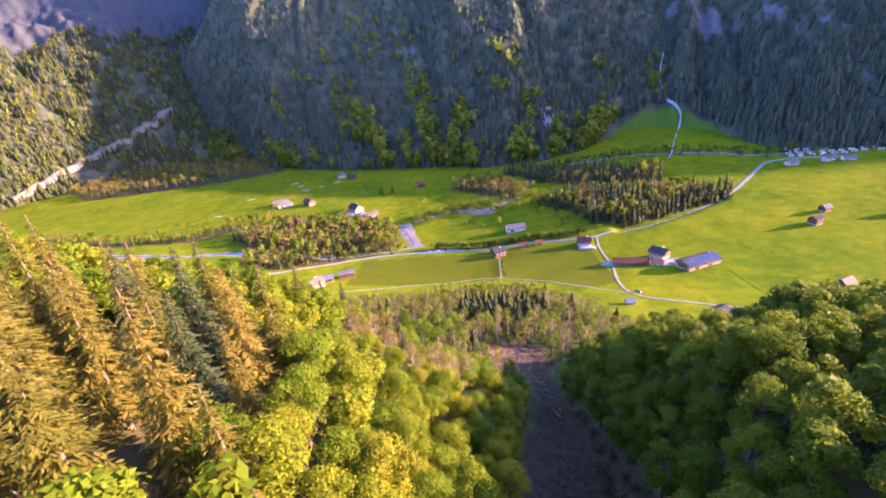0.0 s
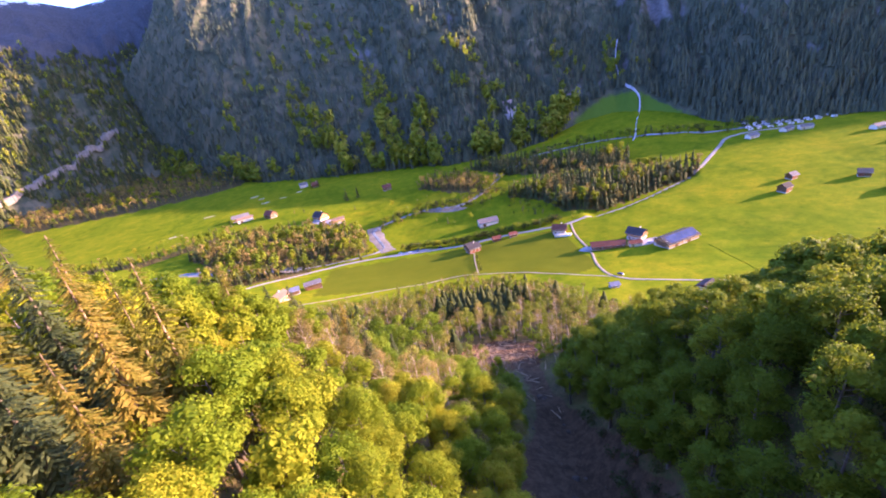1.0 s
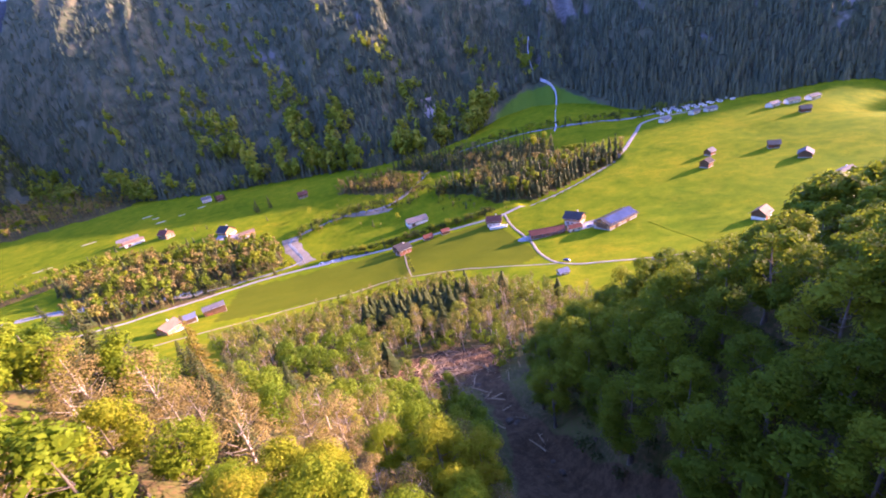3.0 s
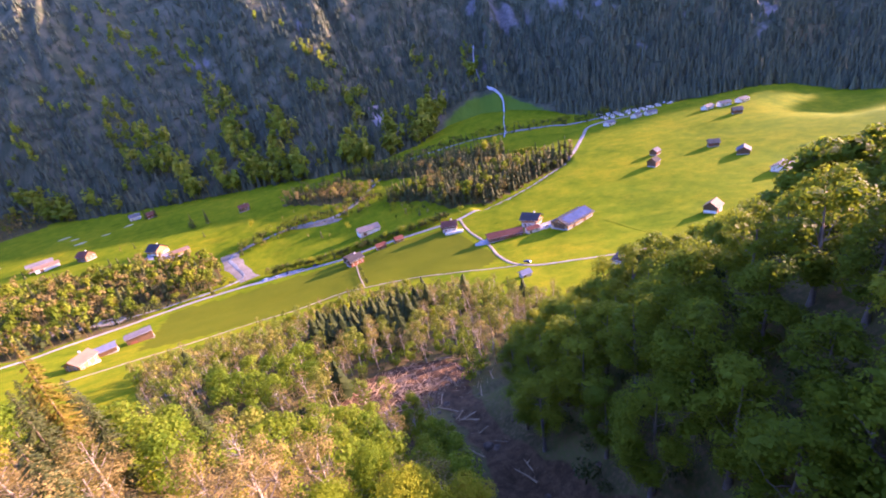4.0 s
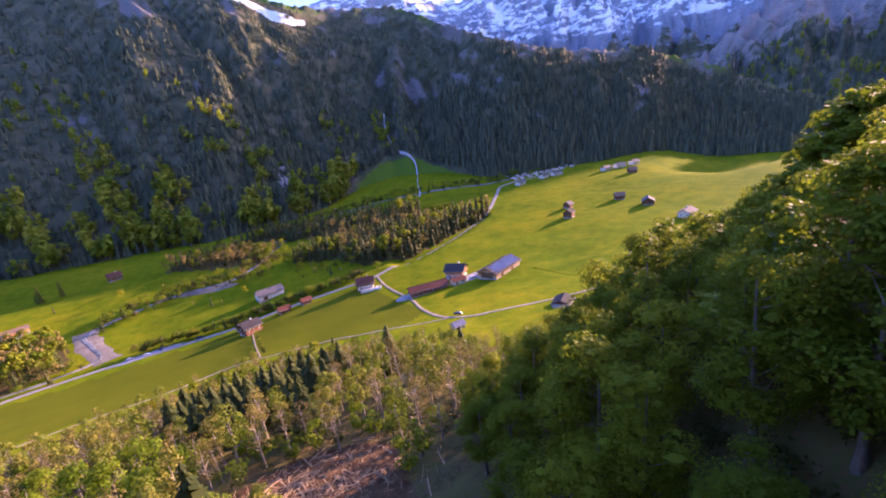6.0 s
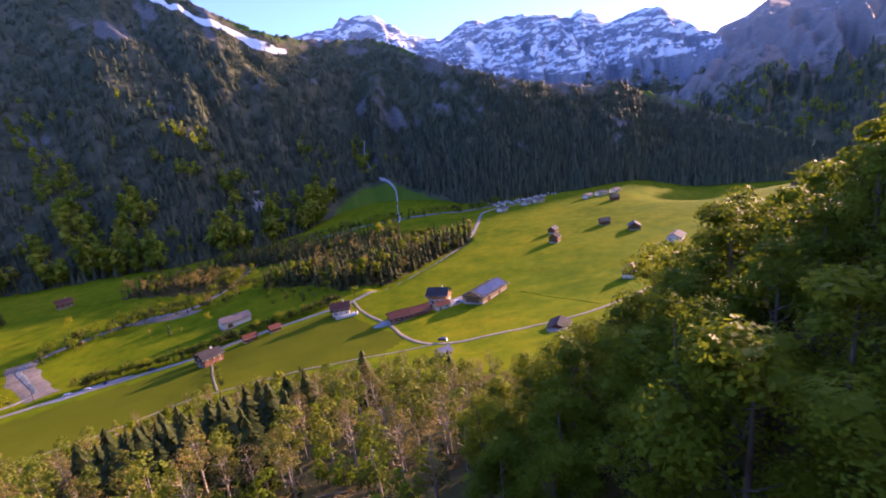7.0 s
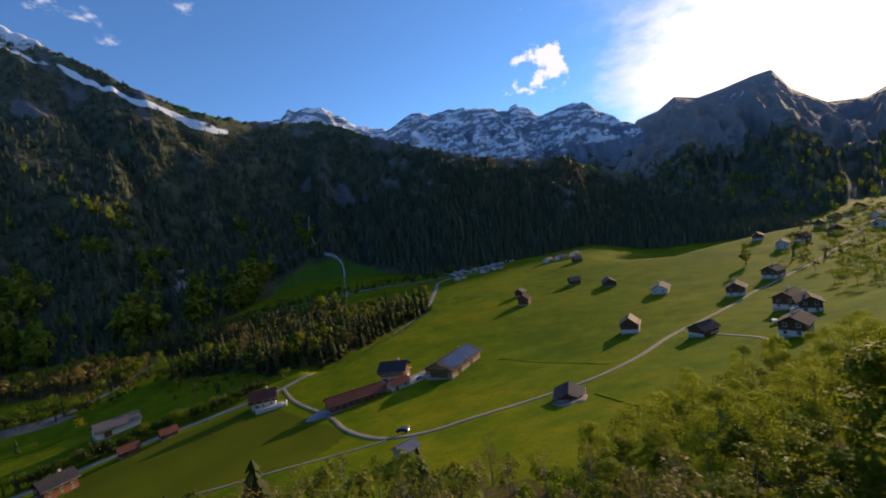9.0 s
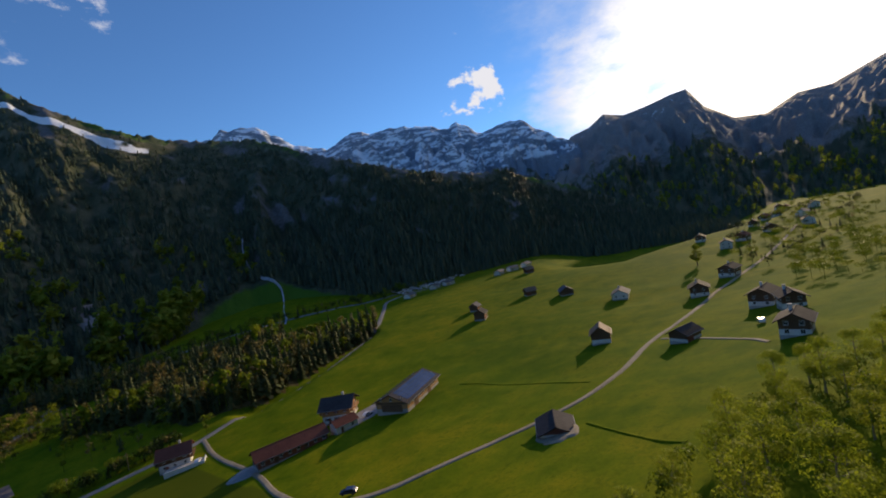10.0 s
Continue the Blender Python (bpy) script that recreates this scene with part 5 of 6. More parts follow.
M_STONE = plain("brown gully stone", (0.07, 0.045, 0.028), (0.16, 0.105, 0.065), 1.5, 0.9, 0.08)
BOULDERS = [boulder_mesh(320 + i) for i in range(4)]
for i in range(60):
    y = r_log.uniform(35, 165)
    x = float(np.interp(y, [g[1] for g in GULLY], [g[0] for g in GULLY])) + r_log.normal() * (4.5 if y < 130 else 11)
    o = new("boulder", BOULDERS[i % 4])
    s = 0.25 + 0.9 * r_log.random() ** 3
    o.matrix_world = pose(x, y, float(hills(x, y)) + 0.2 * s, 0, 0, r_log.uniform(0, 360)) @ Matrix.Scale(s, 4)
    tagged(o, "earth-brown boulder half sunk in gully earth", "boulder", "boulders in the gully")
r_tw = np.random.default_rng(330)
tw = []
for i in range(900):
    x, y = 6 + r_tw.normal() * 9.5, 147 + r_tw.normal() * 8
    a, l = r_tw.uniform(0, 6.28), r_tw.uniform(0.6, 2.6)
    p = np.array([x, y, float(hills(x, y)) + r_tw.uniform(0.05, 0.5)])
    d = np.array([np.cos(a), np.sin(a), r_tw.uniform(-0.15, 0.6)]) * l
    tw.append(tube(np.array([p, p + d * 0.5 + r_tw.normal(scale=0.08, size=3), p + d]), [0.05, 0.035, 0.012], 3))
tagged(new("broken_branches", mesh_np("broken_branches", *join(tw), [M_DEADWOOD])), "tangle of broken pale branches and splinters", "branches", kind="stuff")

# ---- buildings ----
def turned(bm, m):
    bmesh.ops.transform(bm, matrix=m, verts=bm.verts)
    return bm


def window(parent, x, y, z, w, h, face, frame_mat=None, shutters=None):
    """A window on a wall: frame with cross bars, pane, sill and perhaps shutters. face: degrees by which its outside is turned from -y."""
    m = pose(x, y, z, 0, 0, face)
    bm = bmesh.new()
    t = 0.09
    box(bm, -w / 2, w / 2, -0.05, 0.03, 0, t)
    box(bm, -w / 2, w / 2, -0.05, 0.03, h - t, h)
    box(bm, -w / 2, -w / 2 + t, -0.05, 0.03, t, h - t)
    box(bm, w / 2 - t, w / 2, -0.05, 0.03, t, h - t)
    box(bm, -0.03, 0.03, -0.04, 0.02, t, h - t)
    win = part("window", turned(bm, m), frame_mat or M_WHITE, parent)
    part("pane", turned(box(bmesh.new(), -w / 2 + t, w / 2 - t, -0.02, 0.01, t, h - t), m), M_GLASS, win)
    part("sill", turned(box(bmesh.new(), -w / 2 - 0.08, w / 2 + 0.08, -0.14, 0.02, -0.07, -0.005), m), M_CONCRETE, win)
    if shutters:
        for s in (-1, 1):
            part("shutter", turned(box(bmesh.new(), s * (w / 2 + 0.28) - 0.24, s * (w / 2 + 0.28) + 0.24, -0.07, 0.01, 0, h), m), shutters, win)
    return win


def house(name, label, x, y, turn, length, width, height, rise, wall, roof, over=0.9, base=0.0, base_mat=None, rows=(), gable_rows=(), shutters=None, chimney=True, balcony=False, solar=False, doors=1, category="house", group=""):
    """A gabled building, its ridge along its own x axis. rows: (height, count) of windows on the long walls; gable_rows: the same on the ends."""
    e = new(name)
    tagged(e, label, category, group)
    l, w, th = length / 2, width / 2, 0.25
    c, s = math.cos(radians(turn)), math.sin(radians(turn))
    corners = [float(hills(x + c * a - s * b, y + s * a + c * b)) for a in (-l, 0, l) for b in (-w, 0, w)]
    floor, drop = float(np.mean(corners)) + 0.25, max(corners) - min(corners) + 1.2
    e.matrix_world = pose(x, y, floor, 0, 0, turn)
    part("plinth", box(bmesh.new(), -l - 0.06, l + 0.06, -w - 0.06, w + 0.06, -drop, 0.35, 0.03), M_CONCRETE, e)
    z0 = 0.35
    if base > 0:
        part("ground_floor", box(bmesh.new(), -l - 0.02, l + 0.02, -w - 0.02, w + 0.02, z0, z0 + base), base_mat or M_PLASTER, e)
        z0 += base
    for sy in (-1, 1):
        part("long_wall", box(bmesh.new(), -l, l, sy * w - (th if sy > 0 else 0), sy * w + (0 if sy > 0 else th), z0, height), wall, e)
    for sx in (-1, 1):
        bm = prism(bmesh.new(), [(-w + th, z0), (w - th, z0), (w - th, height), (0, height + rise * (w - th) / w), (-w + th, height)], -th / 2, th / 2)
        part("gable_wall", turned(bm, pose(sx * (l - th / 2), 0, 0, 0, 0, 90)), wall, e)
    # roof: two thick slopes, ridge cap, gutters
    slope = math.hypot(w, rise)
    ang = math.degrees(math.atan2(rise, w))
    for sy in (-1, 1):
        bm = box(bmesh.new(), -l - over, l + over, 0, slope + over, 0, 0.22)
        m = pose(0, 0, height + rise, 0, 0, 0) @ (pose(0, 0, 0, -ang, 0, 0) if sy > 0 else pose(0, 0, 0, 0, 0, 180) @ pose(0, 0, 0, -ang, 0, 0))
        slab = part("roof_slope", turned(bm, m), roof, e)
        if solar:
            for i in range(4):
                lo, hi = 0.5 + i * (slope - 0.5) / 4, 0.5 + (i + 1) * (slope - 0.5) / 4 - 0.28
                for j in range(8):
                    a, b = -l + 1.6 + j * (length - 2.0) / 8, -l + 1.6 + (j + 1) * (length - 2.0) / 8 - 0.06
                    part("solar_panel", turned(box(bmesh.new(), -b if sy < 0 else a, -a if sy < 0 else b, lo, hi, 0.24, 0.30), m), M_CELL, slab)
        part("gutter", turned(box(bmesh.new(), -l - over, l + over, slope + over + 0.005, slope + over + 0.13, 0.03, 0.16), m), M_CONCRETE, slab)
    part("ridge_cap", box(bmesh.new(), -l - over, l + over, -0.16, 0.16, height + rise + 0.16, height + rise + 0.32, 0.03), roof, e)
    if chimney:
        ch = part("chimney", box(bmesh.new(), l * 0.3, l * 0.3 + 0.8, 0.5, 1.3, height + rise - 1.2, height + rise + 1.1, 0.03), M_PLASTER, e)
        part("chimney_cap", box(bmesh.new(), l * 0.3 - 0.1, l * 0.3 + 0.9, 0.4, 1.4, height + rise + 1.105, height + rise + 1.25), M_CONCRETE, ch)
    for z, n in rows:
        for sy, face in ((-1, 0), (1, 180)):
            for i in range(n):
                window(e, -l + (i + 0.5) * length / n, sy * (w + 0.03), z, 1.1, 1.2, face, None, shutters)
    for z, n in gable_rows:
        for sx, face in ((-1, -90), (1, 90)):
            for i in range(n):
                window(e, sx * (l + 0.03), -w + (i + 0.5) * width / n, z, 1.1, 1.2, face, None, shutters)
    if balcony:
        for sx in (1, -1):
            b = part("balcony", box(bmesh.new(), min(sx * l, sx * (l + 1.3)), max(sx * l, sx * (l + 1.3)), -w + 0.3, w - 0.3, height - 2.55, height - 2.4), wall, e)
            bm = bmesh.new()
            for i in range(int(width / 0.35)):
                k = -w + 0.45 + i * 0.35
                if k < w - 0.4:
                    box(bm, sx * (l + 1.2) - 0.03, sx * (l + 1.2) + 0.03, k - 0.1, k + 0.1, height - 2.4, height - 1.5)
            box(bm, sx * (l + 1.2) - 0.07, sx * (l + 1.2) + 0.07, -w + 0.3, w - 0.3, height - 1.5, height - 1.4)
            part("railing", bm, wall, b)
    for i in range(doors):
        a = -l * 0.5 + i * length * 0.42
        wide = 3.4 if category == "barn" else 1.1
        d = part("door", box(bmesh.new(), a - wide / 2, a + wide / 2, -w - 0.09, -w - 0.03, 0.02, 3.0 if category == "barn" else 2.1), M_TIMBER if wall is not M_TIMBER else M_REDWOOD, e)
        part("door_handle", box(bmesh.new(), a + wide / 2 - 0.2, a + wide / 2 - 0.12, -w - 0.16, -w - 0.091, 1.0, 1.2), M_CONCRETE, d)
    if category == "barn":
        bm = bmesh.new()
        n = int(length / 0.9)
        for sy in (-1, 1):
            for i in range(n + 1):
                a = -l + i * length / n
                box(bm, a - 0.06, a + 0.06, min(sy * (w + 0.005), sy * (w + 0.07)), max(sy * (w + 0.005), sy * (w + 0.07)), z0 + 3.2 if sy < 0 else z0 + 0.1, height - 0.1)
        part("battens", bm, wall, e)
    return e


# the farm at the bend of the track
house("cowshed", "long low farm shed with red-brown tile roof", 108, 318, -8, 25, 8, 3.2, 2.2, M_REDWOOD, M_REDROOF, rows=((1.3, 8),), chimney=False, doors=2, category="shed")
house("farmhouse", "two-storey timber farmhouse with dark roof and balconies", 134, 326, -48, 11.5, 10.5, 6.0, 2.8, M_HONEY, M_DARKROOF, 1.5, 2.4, M_PLASTER, rows=((1.0, 3), (3.9, 3)), gable_rows=((1.0, 3), (3.9, 3), (6.6, 1)), shutters=M_REDWOOD, balcony=True)
house("woodshed", "small red-roofed shed with white wall beside the farmhouse", 127, 312, -2, 9, 5.5, 2.8, 1.6, M_PLASTER, M_REDROOF, 0.6, chimney=False, rows=((1.0, 2),))
barn = house("farm_barn", "large timber barn roofed with dark solar panels", 155, 305, 22, 29, 14, 4.3, 2.9, M_HONEY, M_DARKROOF, 1.2, 1.2, M_CONCRETE, rows=((2.4, 9),), gable_rows=((4.6, 3),), chimney=False, solar=True, doors=2, category="barn")
# Dark sheet added where the gable stands open and shaded inside.
part("barn_gate", box(bmesh.new(), -14.62, -14.52, -4.6, 4.6, 0.4, 3.2, 0.02), M_TIMBER, barn, "dark timber panel standing for the gable's shaded opening")
part("gable_boards", box(bmesh.new(), -14.60, -14.52, -6.6, 6.6, 3.3, 4.2, 0.02), M_TIMBER, barn, "dark brown boards over the dark panel")
house("roadside_house", "brown timber house on white base above a terrace", 83, 373, -20, 11, 9.5, 5.4, 2.6, M_TIMBER, M_REDROOF, 1.2, 2.6, M_PLASTER, rows=((1.2, 3), (3.8, 3)), gable_rows=((1.2, 2), (3.8, 3)), balcony=True)
house("lane_house", "dark timber house at the top of a lane", 2, 374, 25, 11, 9, 5.2, 2.6, M_TIMBER, M_DARKROOF, 1.0, 2.2, M_REDWOOD, rows=((1.0, 3), (3.4, 3)), gable_rows=((1.0, 2), (3.4, 2)))
house("lane_shed", "small dark timber shed behind the lane house", -1, 386, 25, 9, 7, 3.4, 2.0, M_TIMBER, M_DARKROOF, 0.7, chimney=False)
house("roadside_hut", "small brown hut beside the road", 26, 390, 10, 8, 5, 2.8, 1.7, M_REDWOOD, M_REDROOF, 0.6, chimney=False, group="roadside huts")
house("roadside_hut", "small brown hut beside the road", 42, 391, 10, 7, 5, 2.8, 1.6, M_TIMBER, M_REDROOF, 0.6, chimney=False, group="roadside huts")
house("field_barn", "long grey-roofed field barn with whitewashed end", 22, 440, 12, 20, 10, 4.2, 3.0, M_PLASTER, M_GREYROOF, 0.8, chimney=False, category="barn")
house("meadow_shed", "small grey-roofed shed at the meadow's edge", 84, 236, 5, 5.2, 4.0, 2.2, 1.2, M_CONCRETE, M_METALROOF, 0.6, chimney=False, category="shed")
# barns and houses on the big meadow
house("track_barn", "old dark shingled barn beside the farm track", 131, 219, 35, 8.8, 7.8, 0.9, 1.7, M_REDWOOD, M_DARKROOF, 0.7, 0.5, M_PLASTER, chimney=False, category="shed", doors=1)
HAY = dict(chimney=False, category="barn", group="hay barns on the meadow")
house("hay_barn", "tall weathered hay barn with sun-bleached shingle roof", 219, 249, 25, 8.6, 7.6, 4.4, 2.9, M_TIMBER, M_TANROOF, 0.9, 1.6, M_PLASTER, **HAY)
house("hay_barn", "low dark hay barn with a flat-pitched roof", 205, 211, -15, 8.6, 6.2, 3.0, 1.7, M_TIMBER, M_DARKROOF, 0.8, 1.0, M_PLASTER, **HAY)
house("hay_barn", "dark hay barn standing alone in the meadow", 276, 366, 25, 8.5, 7.5, 4.6, 2.6, M_TIMBER, M_DARKROOF, 0.8, **HAY)
house("hay_barn", "small grey-roofed hay barn behind a darker one", 300, 392, 20, 7.5, 6.5, 3.6, 2.2, M_TIMBER, M_GREYROOF, 0.8, **HAY)
house("hay_barn", "small hay barn with reddish sunlit roof", 343, 368, -35, 8.5, 7, 3.6, 2.4, M_TIMBER, M_TANROOF, 0.8, **HAY)
house("hay_barn", "wide grey hay barn low in the meadow", 336, 331, 40, 11, 9, 3.2, 2.8, M_TIMBER, M_GREYROOF, 0.8, **HAY)
house("hay_barn", "tiny hay barn at the far meadow's edge", 445, 436, -30, 9, 7, 4.0, 2.6, M_TIMBER, M_TANROOF, 0.8, **HAY)
house("meadow_house", "white-walled house with wide grey roof on the meadow", 312, 279, 18, 14, 9, 3.4, 2.4, M_PLASTER, M_GREYROOF, 0.9, rows=((1.2, 4),), gable_rows=((1.2, 2),))
# the village up the slope
VILLAGE = [(526, 286, 10, 0), (341, 225, -10, 3), (296, 230, 15, 0), (246, 194, -5, 3), (230, 184, 20, 5), (188, 178, 0, 5), (466, 252, 10, 1), (500, 246, -15, 2), (540, 232, 25, 0), (590, 252, 0, 3), (548, 205, 12, 1), (640, 250, -20, 2), (680, 244, 18, 0), (720, 252, 5, 3), (620, 215, -8, 4), (700, 212, 22, 1), (770, 245, 0, 2), (840, 262, 15, 0)]
for x, y, turn, k in VILLAGE:
    house("village_house", ["dark timber village house among trees", "white plastered village house with dark roof", "brown chalet with wide red-brown roof", "timber village house on a white base", "long village house with a pale balcony front", "small dark village house on a white base"][k], x, y, turn, (10.5, 11, 10, 10.5, 14, 8.4)[k], (8.5, 8.5, 8, 8, 8.5, 6.6)[k], (4.6, 5.0, 4.4, 4.8, 4.4, 4.3)[k], (2.4, 2.2, 2.4, 2.1, 2.2, 1.8)[k], (M_TIMBER, M_PLASTER, M_TIMBER, M_TIMBER, M_PLASTER, M_TIMBER)[k], (M_DARKROOF, M_DARKROOF, M_REDROOF, M_DARKROOF, M_GREYROOF, M_DARKROOF)[k], 1.0, 1.6, M_PLASTER, rows=((0.8, 3), (3.0, 3)), gable_rows=((0.8, 2), (3.0, 2)), group="village houses")
# houses down the valley
house("riverside_farm_barn", "long dark timber farm barn with weathered roof", -138, 328, 22, 14, 8, 5.6, 1.2, M_TIMBER, M_GREYROOF, 0.5, chimney=False, category="barn")
house("riverside_shed", "low shed with blue-grey sheet roof", -154, 314, 22, 17, 8, 3.4, 1.6, M_TIMBER, M_METALROOF, 0.6, chimney=False, category="shed")
house("riverside_farmhouse", "farmhouse with tan tile roof and honey timber walls", -153, 295, 65, 11, 10, 4.6, 2.6, M_HONEY, M_TANROOF, 1.0, rows=((1.2, 3), (3.6, 3)), gable_rows=((1.2, 2), (3.6, 2)), shutters=M_REDWOOD)
house("valley_hall", "long hall with two pale roofs in the fields", -337, 620, 28, 24, 12, 4.6, 3.0, M_TIMBER, M_GREYROOF, 0.8, chimney=False, category="barn")
house("valley_hall", "long pale-walled hall in the fields", -324, 607, 28, 22, 9, 4.2, 2.2, M_PLASTER, M_TANROOF, 0.8, chimney=False, category="barn")
house("valley_house", "timber valley house with a red-brown roof", -283, 604, -30, 14, 12, 6.0, 4.0, M_TIMBER, M_REDROOF, 1.0, rows=((1.2, 3), (3.6, 3)), gable_rows=((1.2, 3), (3.6, 3)))
house("valley_inn", "large timber inn with steep dark roof", -196, 560, -38, 16, 14, 5.6, 4.8, M_HONEY, M_DARKROOF, 1.4, 1.2, M_PLASTER, rows=((1.0, 4), (3.6, 4)), gable_rows=((1.0, 3), (3.8, 3)), balcony=True)
house("valley_annex", "low tan-walled annex beside the inn", -168, 540, 25, 16, 9, 3.4, 1.8, M_HONEY, M_TANROOF, 0.7, chimney=False)
house("forest_edge_house", "pale house at the forest's foot", -278, 754, 15, 13, 10, 5.0, 3.0, M_PLASTER, M_GREYROOF, 0.9, rows=((1.2, 3),), group="houses at the forest's foot")
house("forest_edge_house", "brown house at the forest's foot", -253, 742, 15, 11, 9, 5.0, 3.0, M_REDWOOD, M_REDROOF, 0.9, rows=((1.2, 3),), group="houses at the forest's foot")
house("forest_edge_house", "brown timber house beside a lane", -113, 642, 20, 12, 9, 5.0, 3.0, M_TIMBER, M_REDROOF, 0.9, rows=((1.2, 3),), group="houses at the forest's foot")


# ---- cars, caravans, poles, hedges ----
def car(name, label, x, y, turn, paint, group, length=4.3, height=1.45):
    e = tagged(new(name), label, "car", group)
    e.matrix_world = pose(x, y, float(hills(x, y)) + 0.36, 0, 0, turn)
    l = length / 2
    bm = prism(bmesh.new(), [(-l, 0.35), (l, 0.35), (l, 0.75), (l * 0.55, 0.9), (l * 0.25, height), (-l * 0.6, height), (-l * 0.95, 0.95), (-l, 0.8)], -0.85, 0.85)
    bmesh.ops.bevel(bm, geom=list(bm.edges), offset=0.06, segments=2, affect="EDGES")
    part("body", bm, paint, e)
    for s in (-1, 1):
        part("side_window", prism(bmesh.new(), [(l * 0.42, 0.92), (l * 0.2, height - 0.1), (-l * 0.55, height - 0.1), (-l * 0.8, 0.95)], s * 0.862 - 0.006, s * 0.862 + 0.006), M_GLASS, e)
        for k in (-0.62, 0.62):
            bm = bmesh.new()
            bmesh.ops.create_cone(bm, cap_ends=True, segments=14, radius1=0.34, radius2=0.34, depth=0.22, matrix=pose(l * k, s * 0.78, 0.34, 90, 0, 0))
            part("wheel", bm, M_TYRE, e)
    return e


for x, y, turn, paint, label in ((-62, 404, 2, M_CARWHITE, "white car standing in the lay-by"), (-72, 406, 8, M_CARWHITE, "white car at the end of the lay-by"), (-54, 406, 95, M_CARDARK, "dark car in the lay-by"), (-30, 402, 0, M_CARDARK, "dark car on the valley road"), (88, 362, 60, M_CARWHITE, "white car beside the roadside house"), (138, 312, 10, M_CARWHITE, "white car in the farmyard"), (96, 258, 130, M_CARDARK, "dark blue car parked on the farm track"), (212, 190, 20, M_CARWHITE, "white car in front of a village house")):
    car("car", label, x, y, turn, paint, "parked cars")


def caravan(x, y, turn):
    e = tagged(new("caravan"), "white caravan on the campsite by the river", "caravan", "caravans on the campsite")
    e.matrix_world = pose(x, y, float(hills(x, y)) + 0.1, 0, 0, turn)
    bm = box(bmesh.new(), -3, 3, -1.15, 1.15, 0.5, 2.7)
    bmesh.ops.bevel(bm, geom=list(bm.edges), offset=0.25, segments=2, affect="EDGES")
    part("body", bm, M_CARWHITE, e)
    for s in (-1, 1):
        part("window", box(bmesh.new(), -2, 2, s * 1.16 - 0.01, s * 1.16 + 0.01, 1.4, 2.1), M_GLASS, e)
        bm = bmesh.new()
        bmesh.ops.create_cone(bm, cap_ends=True, segments=12, radius1=0.33, radius2=0.33, depth=0.2, matrix=pose(0, s * 0.95, 0.25, 90, 0, 0))
        part("wheel", bm, M_TYRE, e)
    return e


r_c = np.random.default_rng(400)
first = caravan(372, 566, 10)
for i in range(5):
    for j in range(9):
        if i or j:
            x, y = 372 + j * 11 + r_c.uniform(-2, 2) + i * 3, 566 - j * 1.6 + i * 9 + r_c.uniform(-2, 2)
            copy_thing(first, pose(x, y, float(hills(x, y)) + 0.1, 0, 0, r_c.uniform(-25, 25)))
for x, y, turn in ((452, 482, 10), (470, 476, -12), (490, 470, 5), (395, 536, 20), (412, 530, -8), (355, 536, 15)):
    house("campsite_house", "low pale house near the campsite", x, y, turn, 13, 8, 3.6, 2.0, M_PLASTER, M_GREYROOF, 0.8, rows=((1.1, 4),), chimney=False, group="houses by the campsite")


def pole(x, y):
    e = tagged(new("utility_pole"), "weathered wooden utility pole beside the road", "pole", "utility poles")
    e.matrix_world = pose(x, y, float(hills(x, y)) - 0.3, 0, 0, 15)
    k = np.linspace(0, 1, 5)
    part("shaft", mesh_np("shaft", *tube(np.stack([0 * k, 0 * k, 8.5 * k], -1), 0.16 - 0.05 * k, 8), [M_POLE], True), None, e)
    part("cross_arm", box(bmesh.new(), -0.8, 0.8, -0.06, 0.06, 7.6, 7.75), M_POLE, e)
    return e


for x, y in ((-52, 408), (-20, 406), (12, 408), (50, 404), (-88, 412), (70, 399)):
    pole(x, y)

# DENSE[4] bushes are coloured dark to stand for the hedges' backlit shade.
BUSHES = [WOODS[0], WOODS[1], DENSE[4], DENSE[3], DENSE[2]] + WOODS[5:]
hedge = spline([(-70, 413), (-40, 409), (-5, 404), (25, 403), (60, 403), (88, 400)], 2.2)
hedge = hedge + np.random.default_rng(411).normal(scale=0.9, size=hedge.shape)
tree_wood("roadside_hedge", BUSHES, mixed(np.concatenate([hedge, hedge + [1.5, 3.0], hedge + [0.7, 1.5]]), (4.0, 8.0), (0.3, 0.3, 4, 2, 0.3, 0.3, 0.3, 0.5), 412), "uneven green hedge along the valley road", WOOD_MATS, 413)
lane_side = spline([(4.5, 366), (4.5, 340), (5.5, 312)], 1.6)
tree_wood("lane_hedge", BUSHES, mixed(lane_side, (2.0, 3.5), (0.1, 0.1, 4, 1, 0.1, 0.1, 0.1, 0.1), 415), "low dark hedge beside the short lane", WOOD_MATS, 416)
bank = spline([(-230, 520), (-190, 505), (-140, 470), (-70, 500), (-40, 530), (20, 500), (40, 540), (60, 470), (85, 420)], 5)
river_line = spline(RIVER[5:], 4.0)
bank = np.concatenate([bank, bank + [4, 6], river_line + [5, 6], river_line - [5, 7], river_line + [9, 10]])
bank = bank[from_line([(-86, 420), (-97, 445), (-107, 470), (-115, 498)], bank[:, 0], bank[:, 1]) > 13]
bank = bank + np.random.default_rng(421).normal(scale=3.2, size=bank.shape)
tree_wood("riverbank_bushes", BUSHES, mixed(bank, (3.5, 11), (0.8, 0.5, 2.5, 1.8, 0.5, 0.8, 0.8, 1.6), 422), "scattered bushes and small trees along the river", WOOD_MATS, 423)
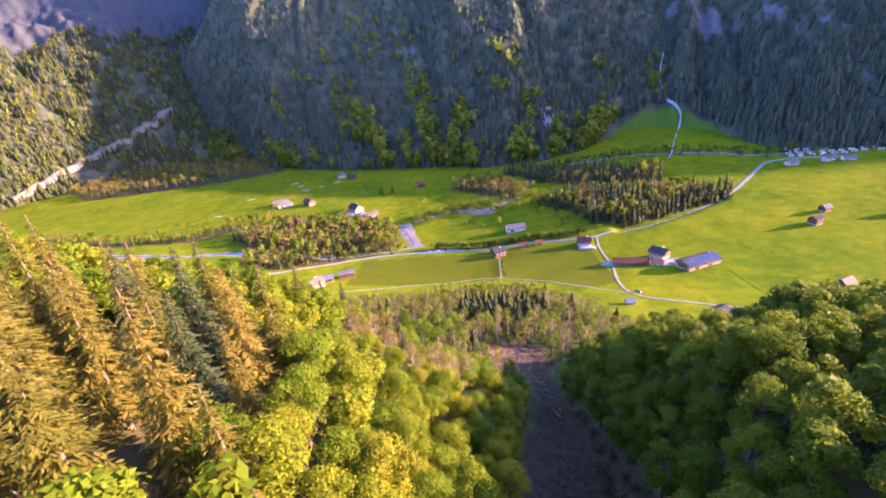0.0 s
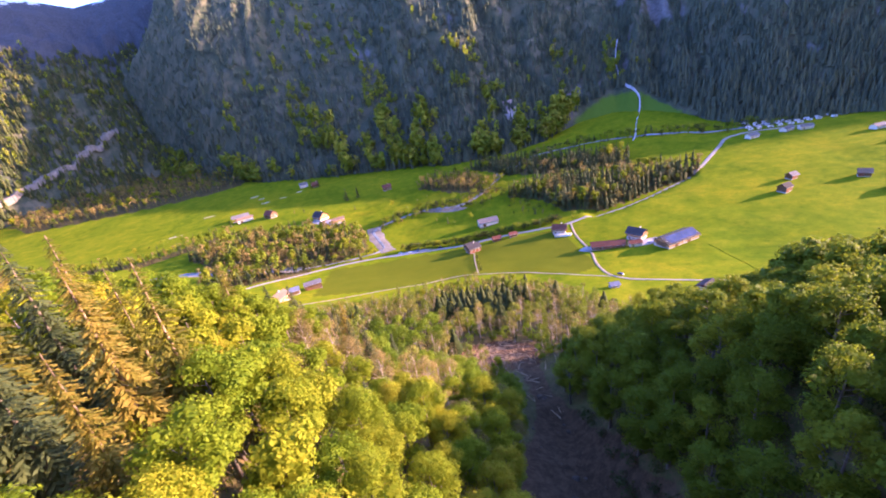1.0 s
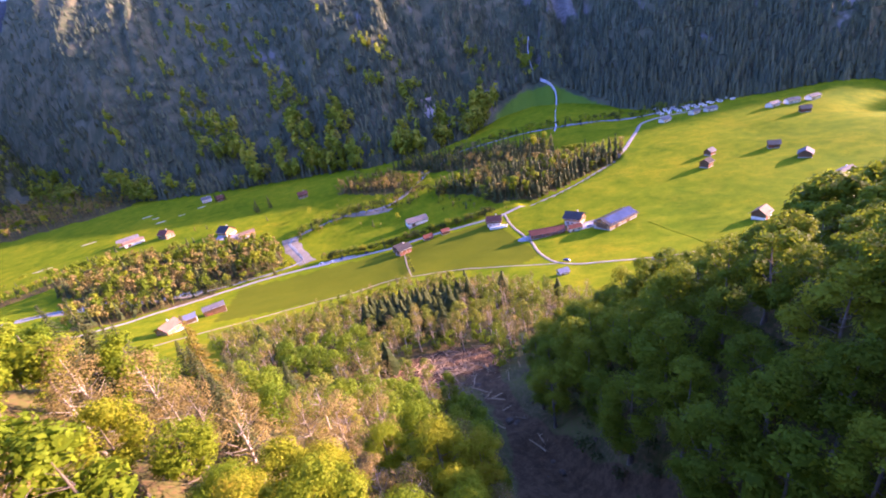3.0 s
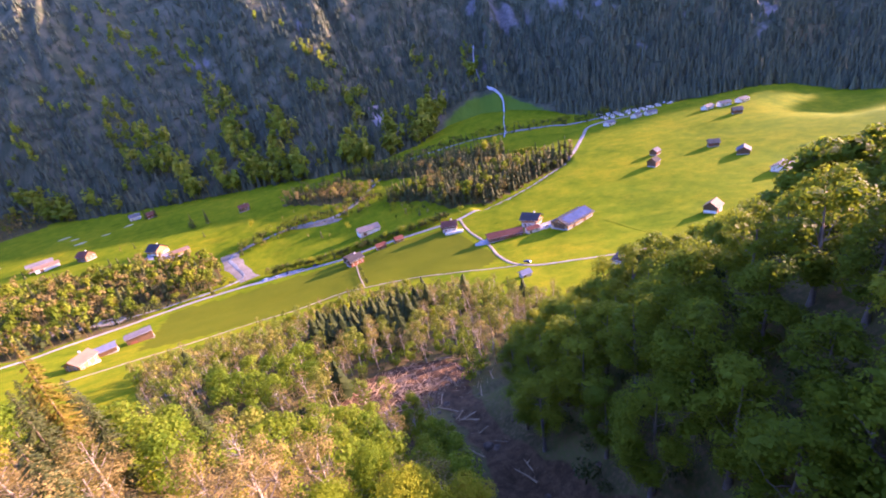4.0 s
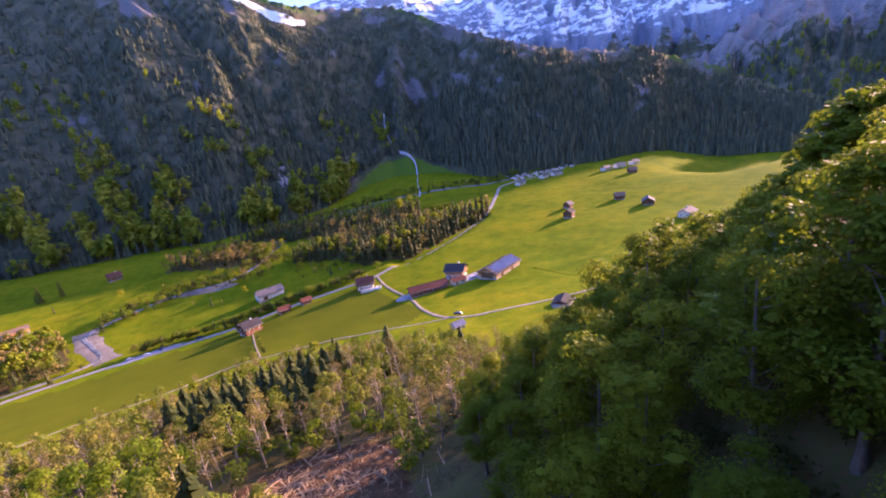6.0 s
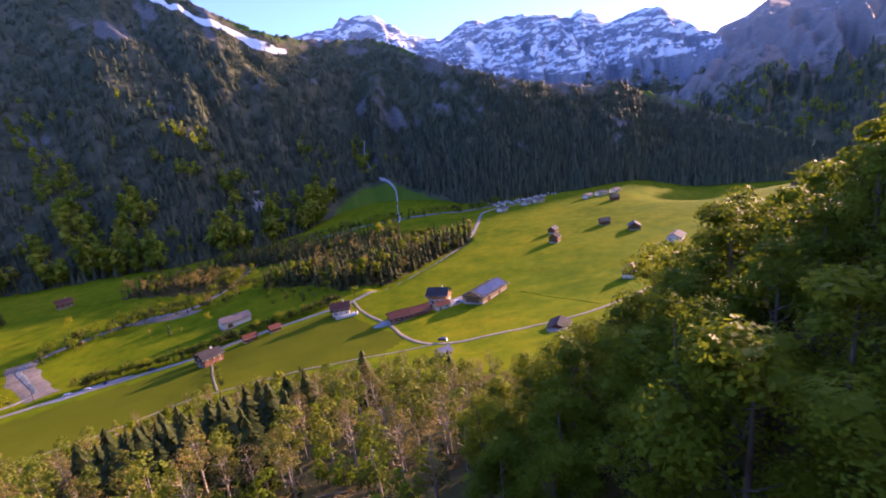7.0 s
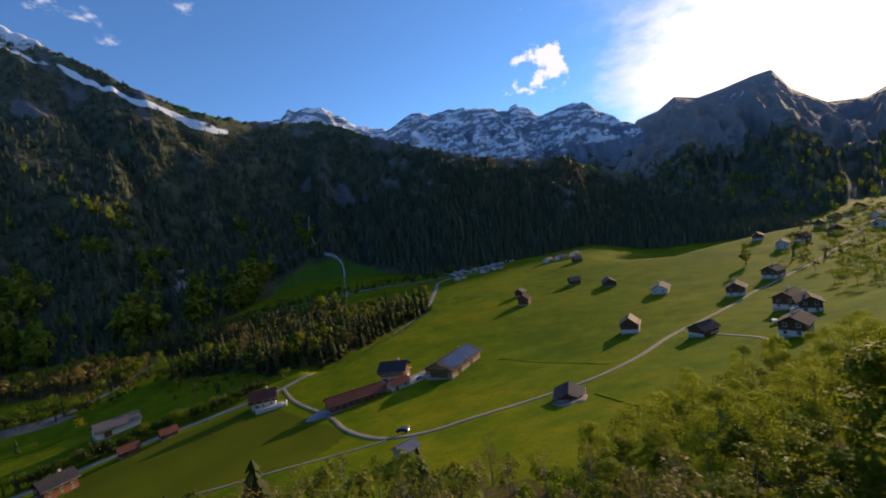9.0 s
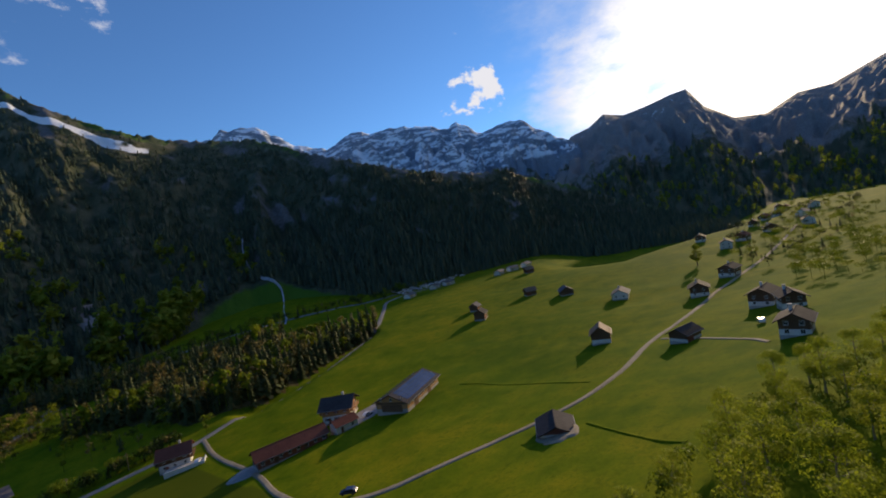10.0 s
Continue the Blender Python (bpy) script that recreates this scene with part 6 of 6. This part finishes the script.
for i, (x, y, s, k) in enumerate(((-172, 624, 0.95, 2), (-156, 628, 0.9, 3), (-178, 632, 0.5, 2), (-258, 735, 0.75, 3), (-246, 738, 0.7, 2))):
    tree_thing("meadow_spruce_tree", SPRUCES[k], "dark spruce standing in the valley meadow", "spruces in the valley", x, y, i * 70, s)
village_spots = scattered(230, [(330, 205), (420, 240), (560, 270), (800, 280), (800, 180), (560, 160), (360, 170)], 431, 7)
tree_wood("village_trees", BUSHES, mixed(village_spots, (4.5, 9), (0.9, 0.9, 3.0, 3.5, 0.3, 0.2, 0.2, 0.6), 432), "mixed garden trees between village houses", WOOD_MATS, 433)

# the terrace wall below the roadside house
e = tagged(new("terrace"), "white-walled paved terrace below the roadside house", "terrace")
e.matrix_world = pose(84, 364.5, float(hills(84, 364.5)), 0, 0, -20)
part("deck", box(bmesh.new(), -7, 7, -3.2, 3.2, -2.5, 0.7, 0.04), M_CONCRETE, e)
part("parapet", box(bmesh.new(), -7.1, 7.1, -3.45, -3.205, -2.5, 1.6, 0.03), M_WHITE, e, "white plastered parapet")
part("side_wall", box(bmesh.new(), 7.005, 7.25, -3.45, 3.2, -2.5, 1.5, 0.03), M_WHITE, e)
# pale sand hollows of the golf course
for i, (x, y, rx, ry) in enumerate(((-367, 744, 9, 4), (-279, 727, 7, 3.5), (-412, 665, 10, 3), (-326, 691, 8, 4), (-300, 705, 6, 3), (-424, 587, 11, 3), (-345, 722, 6, 3))):
    patch("ground_sand_hollow", x, y, rx, ry, 20, M_SAND, "pale sand hollow in the valley meadow", "sand hollow", 0.3, 20 + i)
trees_row = spline([(-440, 530), (-393, 566), (-330, 590)], 9)
lone = np.concatenate([trees_row, [(-230, 600), (-240, 590), (-215, 575), (-150, 575), (-95, 560), (-20, 470), (-35, 478), (-10, 462), (5, 470), (60, 440), (72, 436), (50, 445), (-60, 560), (-45, 565), (-30, 558), (-15, 552), (0, 548), (100, 398), (106, 402)]])
lone = lone + np.random.default_rng(441).normal(scale=2.5, size=lone.shape)
tree_wood("field_trees", BUSHES, mixed(lone, (5, 11), (0.8, 0.8, 0.5, 1.5, 1.5, 0.6, 0.6, 1.5, 1.5), 442), "scattered small trees in the valley fields", WOOD_MATS, 443)
# the round tree on the far meadow and the leafy slope beside the village
tree_thing("meadow_linden_tree", MID_GREENS[0], "dark round linden standing alone on the meadow", "", 398, 257, 40, 0.95)
slope_spots = scattered(90, [(262, 172), (300, 190), (360, 200), (420, 196), (420, 150), (330, 130), (262, 140)], 451, 7.5)
tree_wood("slope_trees", DENSE, np.column_stack([slope_spots, np.random.default_rng(452).uniform(4, 8, len(slope_spots)), np.full(len(slope_spots), 3)]), "leafy trees on the slope above the village track", WOOD_MATS, 453)
ribbon("road_branch", [(213, 222), (205, 207), (192, 190), (184, 184)], 1.6, M_TRACK, "faint grassy track to the slope house", "track", 0.2, 0.1)
